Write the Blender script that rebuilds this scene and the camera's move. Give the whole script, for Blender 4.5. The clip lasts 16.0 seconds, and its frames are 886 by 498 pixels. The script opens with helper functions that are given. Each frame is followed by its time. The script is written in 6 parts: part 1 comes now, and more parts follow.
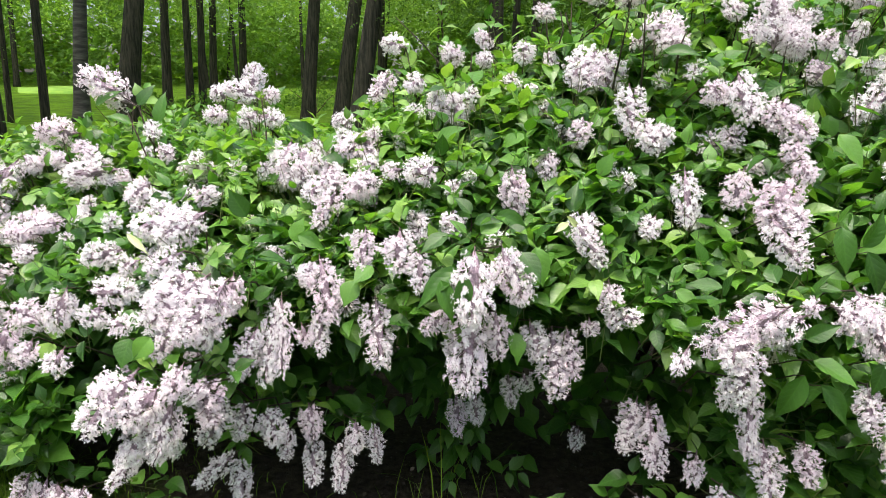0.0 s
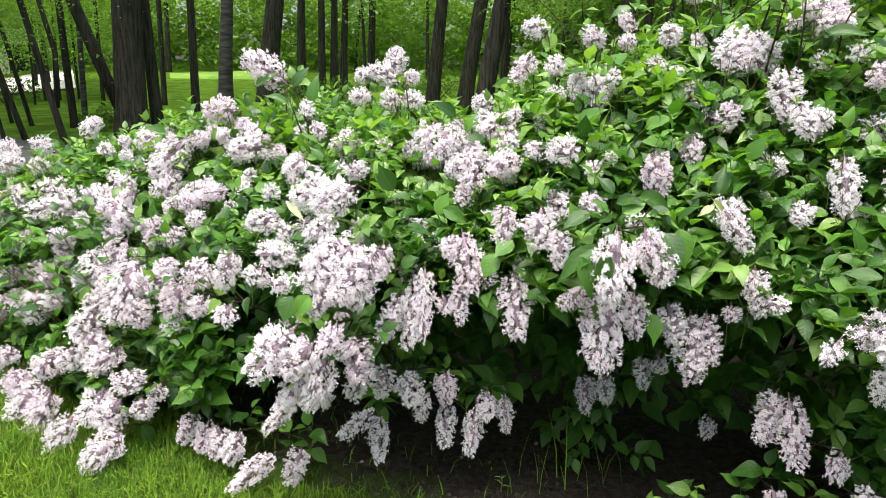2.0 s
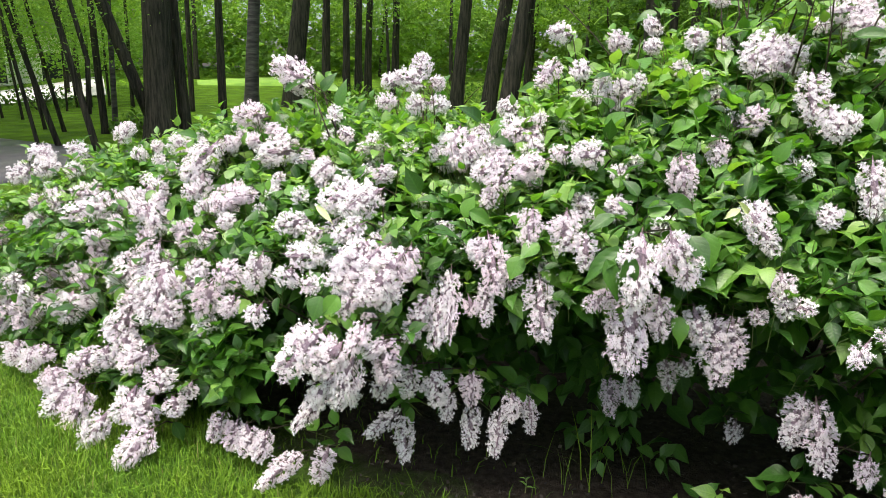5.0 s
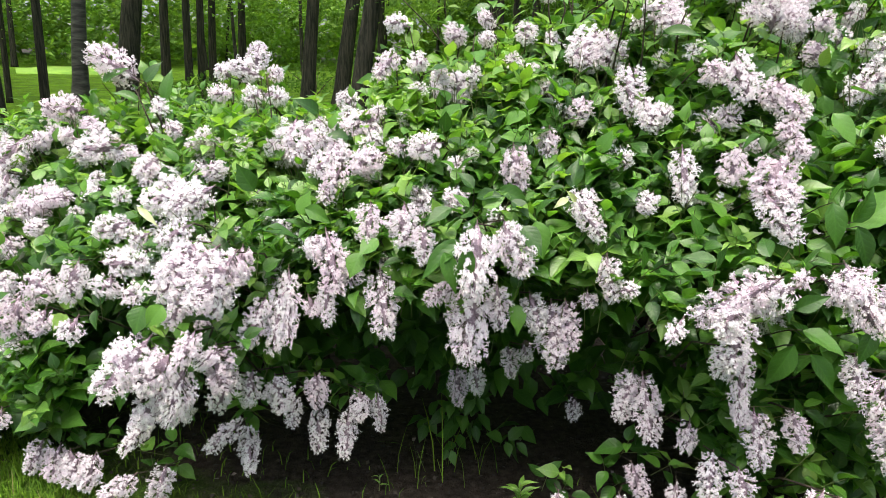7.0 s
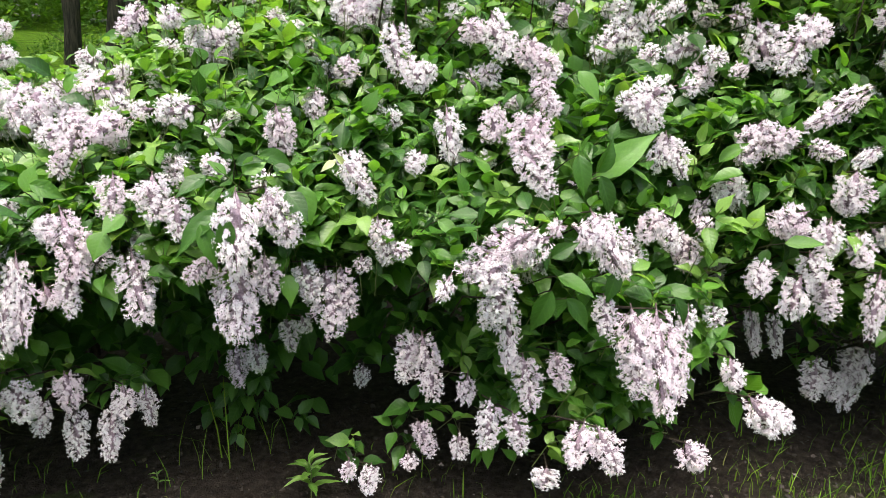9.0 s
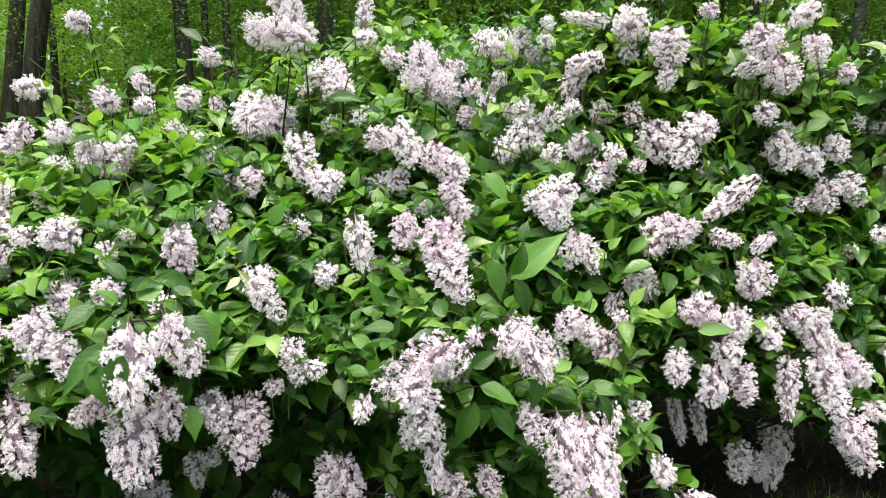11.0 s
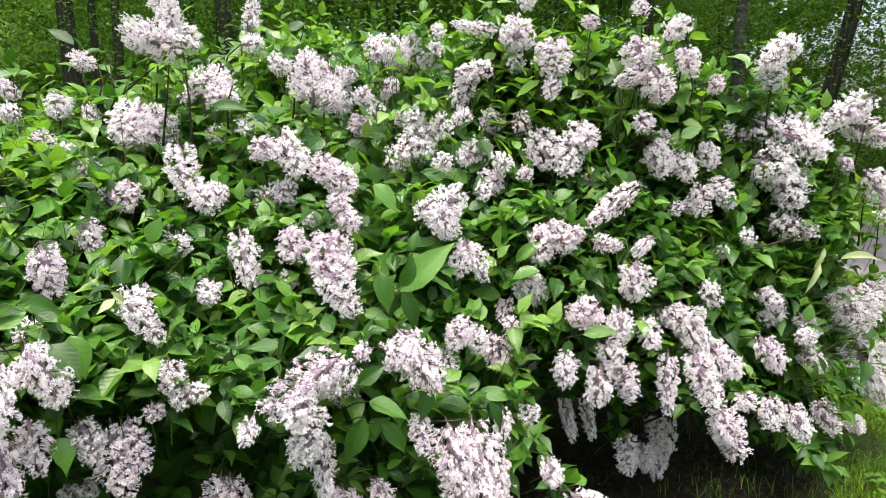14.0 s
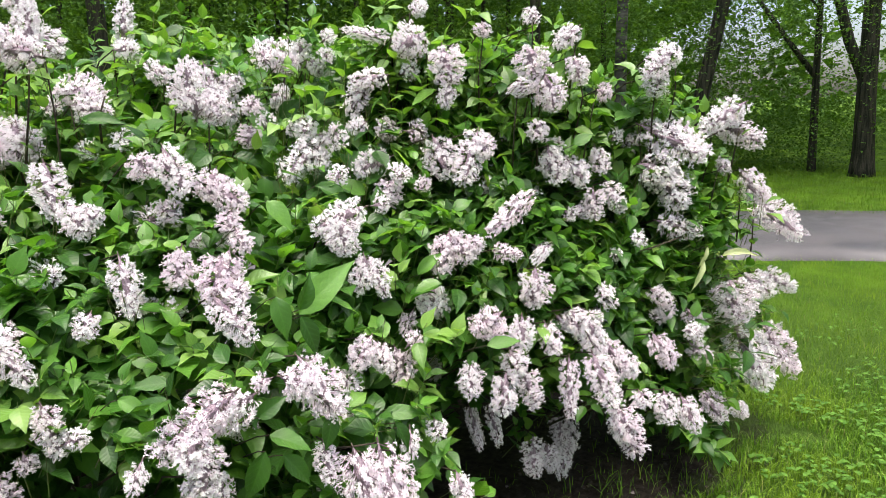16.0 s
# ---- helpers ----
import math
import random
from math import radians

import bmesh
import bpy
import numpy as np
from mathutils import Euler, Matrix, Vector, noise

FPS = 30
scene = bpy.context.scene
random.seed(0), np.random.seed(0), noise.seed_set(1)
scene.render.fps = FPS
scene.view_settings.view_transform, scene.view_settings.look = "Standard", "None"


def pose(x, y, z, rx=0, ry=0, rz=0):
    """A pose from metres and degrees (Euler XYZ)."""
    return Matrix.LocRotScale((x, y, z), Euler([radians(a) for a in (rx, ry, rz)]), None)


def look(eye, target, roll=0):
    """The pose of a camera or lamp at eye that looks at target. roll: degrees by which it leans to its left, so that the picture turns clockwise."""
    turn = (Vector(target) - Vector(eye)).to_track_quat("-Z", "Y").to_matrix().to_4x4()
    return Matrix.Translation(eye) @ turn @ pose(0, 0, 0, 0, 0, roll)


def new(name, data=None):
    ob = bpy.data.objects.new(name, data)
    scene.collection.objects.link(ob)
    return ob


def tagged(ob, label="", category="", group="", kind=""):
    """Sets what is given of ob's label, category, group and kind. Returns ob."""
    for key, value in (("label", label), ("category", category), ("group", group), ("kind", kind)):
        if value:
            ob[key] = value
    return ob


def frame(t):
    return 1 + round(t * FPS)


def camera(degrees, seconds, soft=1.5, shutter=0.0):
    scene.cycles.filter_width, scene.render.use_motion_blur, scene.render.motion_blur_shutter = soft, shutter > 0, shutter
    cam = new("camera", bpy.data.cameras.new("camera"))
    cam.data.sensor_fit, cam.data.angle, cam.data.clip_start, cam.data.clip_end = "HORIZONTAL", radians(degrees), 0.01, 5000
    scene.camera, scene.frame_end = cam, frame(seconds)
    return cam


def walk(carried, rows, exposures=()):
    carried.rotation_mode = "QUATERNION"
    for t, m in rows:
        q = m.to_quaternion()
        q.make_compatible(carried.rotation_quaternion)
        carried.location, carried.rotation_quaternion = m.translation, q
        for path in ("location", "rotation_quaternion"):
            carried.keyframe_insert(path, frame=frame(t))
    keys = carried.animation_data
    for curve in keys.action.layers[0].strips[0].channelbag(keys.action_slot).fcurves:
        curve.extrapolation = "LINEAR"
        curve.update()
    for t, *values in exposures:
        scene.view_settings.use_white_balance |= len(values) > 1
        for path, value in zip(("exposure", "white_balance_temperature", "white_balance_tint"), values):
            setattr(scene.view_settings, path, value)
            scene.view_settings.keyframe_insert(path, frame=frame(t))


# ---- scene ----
cam = camera(66.3, 16.0, soft=0.42)
PATH = [
    (0, (0.0, 0.0, 1.3), (0.0, 1.949, 0.85), 0.5),
    (0.5, (-0.018, -0.004, 1.296), (-0.114, 1.942, 0.841), 0.4),
    (1, (-0.034, -0.036, 1.291), (-0.209, 1.902, 0.829), 0.5),
    (1.5, (-0.053, -0.067, 1.287), (-0.331, 1.857, 0.816), 0.5),
    (2, (-0.065, -0.075, 1.281), (-0.396, 1.836, 0.793), 0.8),
    (2.5, (-0.078, -0.095, 1.279), (-0.479, 1.801, 0.784), 0.6),
    (3, (-0.087, -0.11, 1.281), (-0.53, 1.779, 0.796), 0.4),
    (3.2, (-0.084, -0.12, 1.286), (-0.531, 1.768, 0.802), 0.5),
    (5.3, (-0.068, -0.098, 1.277), (-0.435, 1.81, 0.805), 0.6),
    (5.5, (-0.065, -0.092, 1.28), (-0.392, 1.823, 0.804), 0.7),
    (6, (-0.044, -0.078, 1.281), (-0.266, 1.851, 0.803), 0.6),
    (6.5, (-0.028, -0.069, 1.281), (-0.152, 1.866, 0.794), 0.6),
    (7, (-0.012, -0.056, 1.283), (-0.007, 1.882, 0.789), 0.9),
    (7.5, (0.009, -0.044, 1.279), (0.15, 1.885, 0.772), 1.2),
    (8, (0.028, -0.036, 1.27), (0.283, 1.869, 0.716), 1.6),
    (8.5, (0.058, -0.027, 1.257), (0.447, 1.843, 0.664), 2.0),
    (9, (0.1, -0.012, 1.262), (0.648, 1.824, 0.688), 1.4),
    (9.5, (0.122, 0.012, 1.276), (0.765, 1.841, 0.785), 0.9),
    (10, (0.135, 0.056, 1.292), (0.855, 1.874, 0.869), 0.4),
    (10.2, (0.133, 0.048, 1.297), (0.87, 1.864, 0.899), 0.2),
    (12.3, (0.15, 0.048, 1.35), (0.986, 1.838, 1.036), -1.2),
    (12.5, (0.155, 0.04, 1.356), (0.999, 1.825, 1.036), -1.1),
    (13, (0.17, 0.033, 1.36), (1.068, 1.789, 1.032), -0.7),
    (13.5, (0.181, 0.025, 1.354), (1.132, 1.747, 0.994), -0.6),
    (14, (0.198, 0.026, 1.356), (1.208, 1.717, 1.005), -0.7),
    (14.5, (0.216, 0.018, 1.358), (1.277, 1.674, 0.995), -1.1),
    (15, (0.241, 0.02, 1.363), (1.357, 1.637, 0.989), -1.3),
    (15.5, (0.249, 0.036, 1.364), (1.416, 1.613, 0.979), -1.2),
    (16, (0.227, 0.067, 1.407), (1.474, 1.585, 1.033), -1.3),
]
walk(cam, [(t, look(eye, target, roll)) for t, eye, target, roll in PATH], [(0.0, 1.69), (16.0, 1.69)])

# ---- sky, sun ----
world = bpy.data.worlds.new("overcast_sky")
scene.world = world
world.use_nodes = True
wn = world.node_tree.nodes
sky = wn.new("ShaderNodeTexSky")
sky.sky_type, sky.sun_disc = "NISHITA", False
SUN_UP, SUN_ROUND = radians(78), radians(200)
sky.sun_elevation, sky.sun_rotation = SUN_UP, SUN_ROUND
sky.air_density, sky.dust_density, sky.ozone_density = 1.0, 6.0, 0.6
wn["Background"].inputs["Strength"].default_value = 0.13
world.node_tree.links.new(sky.outputs["Color"], wn["Background"].inputs["Color"])
sun = new("sun", bpy.data.lights.new("sun", "SUN"))
sun.data.energy, sun.data.angle, sun.data.color = 1.35, radians(36), (1.0, 0.97, 0.92)
sun_way = Vector((math.sin(SUN_ROUND) * math.cos(SUN_UP), math.cos(SUN_ROUND) * math.cos(SUN_UP), math.sin(SUN_UP)))
sun.matrix_world = look(sun_way * 50, (0, 0, 0))


# ---- materials ----
def material(name):
    m = bpy.data.materials.new(name)
    m.use_nodes = True
    t = m.node_tree
    return m, t, t.nodes["Principled BSDF"]


def node(t, kind, **values):
    n = t.nodes.new(kind)
    for key, value in values.items():
        n.inputs[key.replace("_", " ")].default_value = value
    return n


def ramp(t, source, stops):
    r = t.nodes.new("ShaderNodeValToRGB")
    el = r.color_ramp.elements
    while len(el) < len(stops):
        el.new(0.5)
    for e, (p, c) in zip(el, stops):
        e.position, e.color = p, (*c, 1)
    t.links.new(source, r.inputs["Fac"])
    return r.outputs["Color"]


def mixed(t, fac, a, b, blend="MIX"):
    n = t.nodes.new("ShaderNodeMix")
    n.data_type, n.blend_type = "RGBA", blend
    for slot, v in ((0, fac), (6, a), (7, b)):
        if isinstance(v, (int, float)):
            n.inputs[slot].default_value = v
        elif isinstance(v, tuple):
            n.inputs[slot].default_value = (*v, 1)
        else:
            t.links.new(v, n.inputs[slot])
    return n.outputs[2]


def math_node(t, op, a, b=0.0, c=0.0):
    n = t.nodes.new("ShaderNodeMath")
    n.operation = op
    for slot, v in ((0, a), (1, b), (2, c)):
        if isinstance(v, (int, float)):
            n.inputs[slot].default_value = v
        else:
            t.links.new(v, n.inputs[slot])
    return n.outputs[0]


def noise_out(t, scale, detail=4.0, where="Object"):
    n = node(t, "ShaderNodeTexNoise", Scale=scale, Detail=detail)
    t.links.new(t.nodes.new("ShaderNodeTexCoord").outputs[where], n.inputs["Vector"])
    return n.outputs["Fac"]


def bumped(t, p, height, strength=0.4, distance=0.01):
    b = node(t, "ShaderNodeBump", Strength=strength, Distance=distance)
    t.links.new(height, b.inputs["Height"])
    t.links.new(b.outputs["Normal"], p.inputs["Normal"])
    return b


def thin(t, p, colour, share, gloss=None):
    """Lets light through: a share of translucent colour mixed with the surface."""
    tr = t.nodes.new("ShaderNodeBsdfTranslucent")
    mix = t.nodes.new("ShaderNodeMixShader")
    mix.inputs[0].default_value = share
    if isinstance(colour, tuple):
        tr.inputs["Color"].default_value = (*colour, 1)
    else:
        t.links.new(colour, tr.inputs["Color"])
    t.links.new(p.outputs[0], mix.inputs[1])
    t.links.new(tr.outputs[0], mix.inputs[2])
    t.links.new(mix.outputs[0], t.nodes["Material Output"].inputs["Surface"])


def leaf_material(name, low, mid, high, rough=0.38, each="Random Per Island", veins=True, share=0.3, spec=0.36):
    m, t, p = material(name)
    if each == "Random Per Island":
        rnd = t.nodes.new("ShaderNodeNewGeometry").outputs["Random Per Island"]
    else:
        rnd = t.nodes.new("ShaderNodeObjectInfo").outputs["Random"]
    base = ramp(t, rnd, [(0.0, low), (0.55, mid), (1.0, high)])
    blotch = noise_out(t, 28.0, 3.0)
    base = mixed(t, math_node(t, "MULTIPLY", blotch, 0.35), base, tuple(0.55 * v for v in low))
    if veins:
        uv = t.nodes.new("ShaderNodeUVMap")
        sep = t.nodes.new("ShaderNodeSeparateXYZ")
        t.links.new(uv.outputs[0], sep.inputs[0])
        across = math_node(t, "ABSOLUTE", math_node(t, "SUBTRACT", sep.outputs[0], 0.5))
        along = math_node(t, "SUBTRACT", math_node(t, "MULTIPLY_ADD", noise_out(t, 45.0, 2.0), 0.11, sep.outputs[1]), math_node(t, "MULTIPLY", across, 0.55))
        pillow = math_node(t, "POWER", math_node(t, "ABSOLUTE", math_node(t, "SINE", math_node(t, "MULTIPLY", along, 22.0))), 0.55)
        keel = math_node(t, "MINIMUM", math_node(t, "MULTIPLY", across, 12.0), 1.0)
        quilt = math_node(t, "MULTIPLY", pillow, keel)
        vein = math_node(t, "POWER", math_node(t, "SUBTRACT", 1.0, quilt), 3.0)
        base = mixed(t, math_node(t, "MULTIPLY", vein, 0.13), base, tuple(min(1.0, 1.9 * v + 0.03) for v in mid))
        height = math_node(t, "MULTIPLY_ADD", noise_out(t, 150.0, 2.0), 0.45, quilt)
        bumped(t, p, height, 0.42, 0.0016)
    t.links.new(base, p.inputs["Base Color"])
    p.inputs["Roughness"].default_value = rough
    p.inputs["Specular IOR Level"].default_value = spec
    back = mixed(t, 1.0, base, (1.5, 1.6, 0.5), "MULTIPLY")
    thin(t, p, back, share)
    return m


LEAF = leaf_material("lilac_leaf", (0.026, 0.078, 0.014), (0.064, 0.175, 0.025), (0.145, 0.330, 0.046), rough=0.30, share=0.40, spec=0.42)
LEAF_YOUNG = leaf_material("young_lilac_leaf", (0.095, 0.215, 0.034), (0.150, 0.295, 0.048), (0.240, 0.400, 0.085), rough=0.34, share=0.38, spec=0.5)
LEAF_SINGLE = leaf_material("lilac_leaf_near", (0.028, 0.080, 0.014), (0.064, 0.170, 0.026), (0.142, 0.320, 0.050), rough=0.30, spec=0.42, each="Object", share=0.36)
LEAF_PALE = leaf_material("pale_leaf", (0.40, 0.48, 0.22), (0.50, 0.56, 0.30), (0.60, 0.64, 0.40), rough=0.5, each="Object", share=0.3)
LEAF_INNER = leaf_material("lilac_leaf_inner", (0.036, 0.096, 0.020), (0.066, 0.165, 0.030), (0.110, 0.250, 0.045), rough=0.36, share=0.42)
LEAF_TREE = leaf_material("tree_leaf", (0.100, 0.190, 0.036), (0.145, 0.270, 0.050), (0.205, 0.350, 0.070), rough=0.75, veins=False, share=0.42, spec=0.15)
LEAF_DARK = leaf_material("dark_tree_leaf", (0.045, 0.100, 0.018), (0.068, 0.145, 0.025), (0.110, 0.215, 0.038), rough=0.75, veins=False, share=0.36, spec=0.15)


def petal_material(name, pale, deep, root):
    """Florets: dusky at the root of the tube, pale at the rim."""
    m, t, p = material(name)
    rnd = t.nodes.new("ShaderNodeNewGeometry").outputs["Random Per Island"]
    tone = t.nodes.new("ShaderNodeObjectInfo").outputs["Random"]
    one = ramp(t, rnd, [(0.0, deep), (0.3, pale), (1.0, tuple(min(0.9, v * 1.04) for v in pale))])
    c = mixed(t, math_node(t, "MULTIPLY", math_node(t, "POWER", tone, 2.0), 0.28), one, (0.80, 0.54, 0.71))
    sep = t.nodes.new("ShaderNodeSeparateXYZ")
    t.links.new(t.nodes.new("ShaderNodeUVMap").outputs[0], sep.inputs[0])
    rim = t.nodes.new("ShaderNodeMapRange")
    rim.inputs["From Min"].default_value, rim.inputs["From Max"].default_value = 0.08, 0.52
    t.links.new(sep.outputs[1], rim.inputs["Value"])
    c = mixed(t, rim.outputs[0], root, c)
    t.links.new(c, p.inputs["Base Color"])
    p.inputs["Roughness"].default_value = 0.65
    p.inputs["Specular IOR Level"].default_value = 0.25
    thin(t, p, c, 0.28)
    return m


PETAL = petal_material("lilac_petal", (0.915, 0.875, 0.90), (0.865, 0.765, 0.84), (0.65, 0.48, 0.60))


def bark_material(name, dark, light, scale=14.0, streak=0.12):
    m, t, p = material(name)
    co = t.nodes.new("ShaderNodeTexCoord")
    mp = t.nodes.new("ShaderNodeMapping")
    mp.inputs["Scale"].default_value = (1.0, 1.0, streak)
    t.links.new(co.outputs["Object"], mp.inputs["Vector"])
    n = node(t, "ShaderNodeTexNoise", Scale=scale, Detail=8.0, Roughness=0.65)
    t.links.new(mp.outputs[0], n.inputs["Vector"])
    big = noise_out(t, 1.3, 3.0)
    c = ramp(t, n.outputs["Fac"], [(0.40, dark), (0.62, light)])
    c = mixed(t, math_node(t, "MULTIPLY", big, 0.45), c, (0.018, 0.024, 0.010))
    t.links.new(c, p.inputs["Base Color"])
    p.inputs["Roughness"].default_value = 0.9
    p.inputs["Specular IOR Level"].default_value = 0.2
    bumped(t, p, n.outputs["Fac"], 0.9, 0.03)
    return m


BARK = bark_material("wet_tree_bark", (0.008, 0.008, 0.006), (0.052, 0.047, 0.034), 26.0, 0.10)
TWIG = bark_material("lilac_bark", (0.035, 0.026, 0.020), (0.110, 0.085, 0.062), 60.0, 0.3)

m, t, p = material("birch_bark")
co = t.nodes.new("ShaderNodeTexCoord")
mp = t.nodes.new("ShaderNodeMapping")
mp.inputs["Scale"].default_value = (0.6, 0.6, 3.0)
t.links.new(co.outputs["Object"], mp.inputs["Vector"])
n = node(t, "ShaderNodeTexNoise", Scale=5.0, Detail=6.0)
t.links.new(mp.outputs[0], n.inputs["Vector"])
t.links.new(ramp(t, n.outputs["Fac"], [(0.40, (0.014, 0.014, 0.013)), (0.72, (0.085, 0.082, 0.074))]), p.inputs["Base Color"])
p.inputs["Roughness"].default_value = 0.8
bumped(t, p, n.outputs["Fac"], 0.6, 0.02)
BIRCH = m

m, t, p = material("shoot_green")
t.links.new(ramp(t, noise_out(t, 30.0), [(0.3, (0.09, 0.16, 0.035)), (0.7, (0.15, 0.15, 0.05))]), p.inputs["Base Color"])
p.inputs["Roughness"].default_value = 0.6
SHOOT = m

m, t, p = material("panicle_stalk")
t.links.new(ramp(t, noise_out(t, 60.0), [(0.3, (0.075, 0.045, 0.055)), (0.7, (0.14, 0.10, 0.085))]), p.inputs["Base Color"])
p.inputs["Roughness"].default_value = 0.6
STALK = m

m, t, p = material("flower_buds")
t.links.new(ramp(t, noise_out(t, 420.0, 2.0), [(0.35, (0.20, 0.14, 0.18)), (0.65, (0.44, 0.34, 0.40))]), p.inputs["Base Color"])
p.inputs["Roughness"].default_value = 0.7
bumped(t, p, noise_out(t, 420.0, 2.0), 1.0, 0.004)
BUD = m

# lawn with bare wet soil beneath the shrub
m, t, p = material("lawn_and_soil")
co = t.nodes.new("ShaderNodeTexCoord")
sep = t.nodes.new("ShaderNodeSeparateXYZ")
t.links.new(co.outputs["Object"], sep.inputs[0])
fine, mid, broad = noise_out(t, 160.0, 6.0), noise_out(t, 6.0, 5.0), noise_out(t, 0.35, 3.0)
green = ramp(t, fine, [(0.3, (0.055, 0.140, 0.004)), (0.7, (0.150, 0.300, 0.009))])
green = mixed(t, math_node(t, "MULTIPLY", mid, 0.6), green, (0.145, 0.275, 0.012))
green = mixed(t, math_node(t, "MULTIPLY", broad, 0.5), green, (0.075, 0.170, 0.014))
tufts = ramp(t, noise_out(t, 2.2, 7.0), [(0.35, (0.58, 0.62, 0.7)), (0.65, (1.25, 1.18, 1.0))])
green = mixed(t, 1.0, green, tufts, "MULTIPLY")
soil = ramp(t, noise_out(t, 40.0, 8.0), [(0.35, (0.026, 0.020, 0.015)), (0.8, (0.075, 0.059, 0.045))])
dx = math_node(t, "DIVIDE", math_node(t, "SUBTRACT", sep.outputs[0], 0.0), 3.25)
# dark soil drawn further out at the right end, standing in for overhang shade
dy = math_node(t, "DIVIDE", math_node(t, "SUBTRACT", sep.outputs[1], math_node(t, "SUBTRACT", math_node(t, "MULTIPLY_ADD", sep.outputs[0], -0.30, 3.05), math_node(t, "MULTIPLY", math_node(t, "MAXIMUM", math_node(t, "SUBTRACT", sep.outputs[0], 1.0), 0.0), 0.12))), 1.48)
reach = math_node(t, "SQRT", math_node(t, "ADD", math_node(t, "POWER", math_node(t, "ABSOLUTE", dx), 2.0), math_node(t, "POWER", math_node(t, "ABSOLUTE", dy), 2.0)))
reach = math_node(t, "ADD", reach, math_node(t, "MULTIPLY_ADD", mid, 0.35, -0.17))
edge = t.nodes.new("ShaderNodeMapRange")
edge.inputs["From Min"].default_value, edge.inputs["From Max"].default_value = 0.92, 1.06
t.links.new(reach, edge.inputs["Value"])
thatch = ramp(t, fine, [(0.3, (0.040, 0.085, 0.010)), (0.75, (0.105, 0.195, 0.020))])
away = t.nodes.new("ShaderNodeMapRange")
away.inputs["From Min"].default_value, away.inputs["From Max"].default_value = 1.25, 2.6
t.links.new(reach, away.inputs["Value"])
green = mixed(t, away.outputs[0], thatch, green)
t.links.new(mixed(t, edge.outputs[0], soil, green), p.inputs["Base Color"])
p.inputs["Roughness"].default_value = 0.9
p.inputs["Specular IOR Level"].default_value = 0.15
bumped(t, p, math_node(t, "ADD", fine, noise_out(t, 22.0, 6.0)), 1.0, 0.05)
LAWN = m

m, t, p = material("grass_blade")
rnd = t.nodes.new("ShaderNodeNewGeometry").outputs["Random Per Island"]
c = ramp(t, rnd, [(0, (0.065, 0.150, 0.012)), (0.5, (0.120, 0.250, 0.018)), (0.93, (0.160, 0.300, 0.020)), (1.0, (0.220, 0.220, 0.080))])
patch = t.nodes.new("ShaderNodeMapRange")
patch.inputs["From Min"].default_value, patch.inputs["From Max"].default_value, patch.inputs["To Max"].default_value = 0.45, 0.70, 0.65
t.links.new(noise_out(t, 2.4, 5.0), patch.inputs["Value"])
c = mixed(t, patch.outputs[0], c, (0.190, 0.290, 0.016))
t.links.new(c, p.inputs["Base Color"])
p.inputs["Roughness"].default_value = 0.6
p.inputs["Specular IOR Level"].default_value = 0.22
thin(t, p, c, 0.35)
BLADE = m

m, t, p = material("wet_asphalt")
c = ramp(t, noise_out(t, 220.0, 4.0), [(0.3, (0.038, 0.036, 0.040)), (0.7, (0.095, 0.089, 0.097))])
c = mixed(t, math_node(t, "MULTIPLY", noise_out(t, 0.9, 4.0), 0.6), c, (0.040, 0.038, 0.042))
t.links.new(c, p.inputs["Base Color"])
t.links.new(ramp(t, noise_out(t, 1.2, 4.0), [(0.35, (0.35, 0.35, 0.35)), (0.65, (0.75, 0.75, 0.75))]), p.inputs["Roughness"])
bumped(t, p, noise_out(t, 260.0, 3.0), 0.3, 0.004)
ASPHALT = m


# ---- helpers for meshes ----
def mesh_of(name, verts, faces, mats, slots=None, uvs=None, smooth=False):
    me = bpy.data.meshes.new(name)
    me.from_pydata(verts, [], faces)
    for one in mats:
        me.materials.append(one)
    if slots is not None:
        me.polygons.foreach_set("material_index", np.asarray(slots, dtype=np.int32))
    if uvs is not None:
        layer = me.uv_layers.new(name="UVMap")
        loops = np.empty(len(me.loops), dtype=np.int32)
        me.loops.foreach_get("vertex_index", loops)
        layer.data.foreach_set("uv", np.asarray(uvs, dtype=np.float32)[loops].ravel())
    if smooth:
        me.polygons.foreach_set("use_smooth", np.ones(len(me.polygons), dtype=bool))
    me.update()
    return me


def part(name, mesh, parent, label="", m=None):
    ob = new(name, mesh)
    ob.parent = parent
    if m is not None:
        ob.matrix_local = m
    return tagged(ob, label)


def frame_of(way, up=(0, 0, 1), roll=0.0):
    """A turn whose +y runs along way and whose +z leans to up."""
    y = Vector(way).normalized()
    x = y.cross(Vector(up))
    if x.length < 1e-4:
        x = y.cross(Vector((1, 0, 0)))
    x.normalize()
    z = x.cross(y)
    return Matrix((x, y, z)).transposed() @ Matrix.Rotation(roll, 3, "Y")


def placed(where, turn, size=1.0):
    return Matrix.Translation(where) @ turn.to_4x4() @ Matrix.Diagonal((size, size, size, 1))


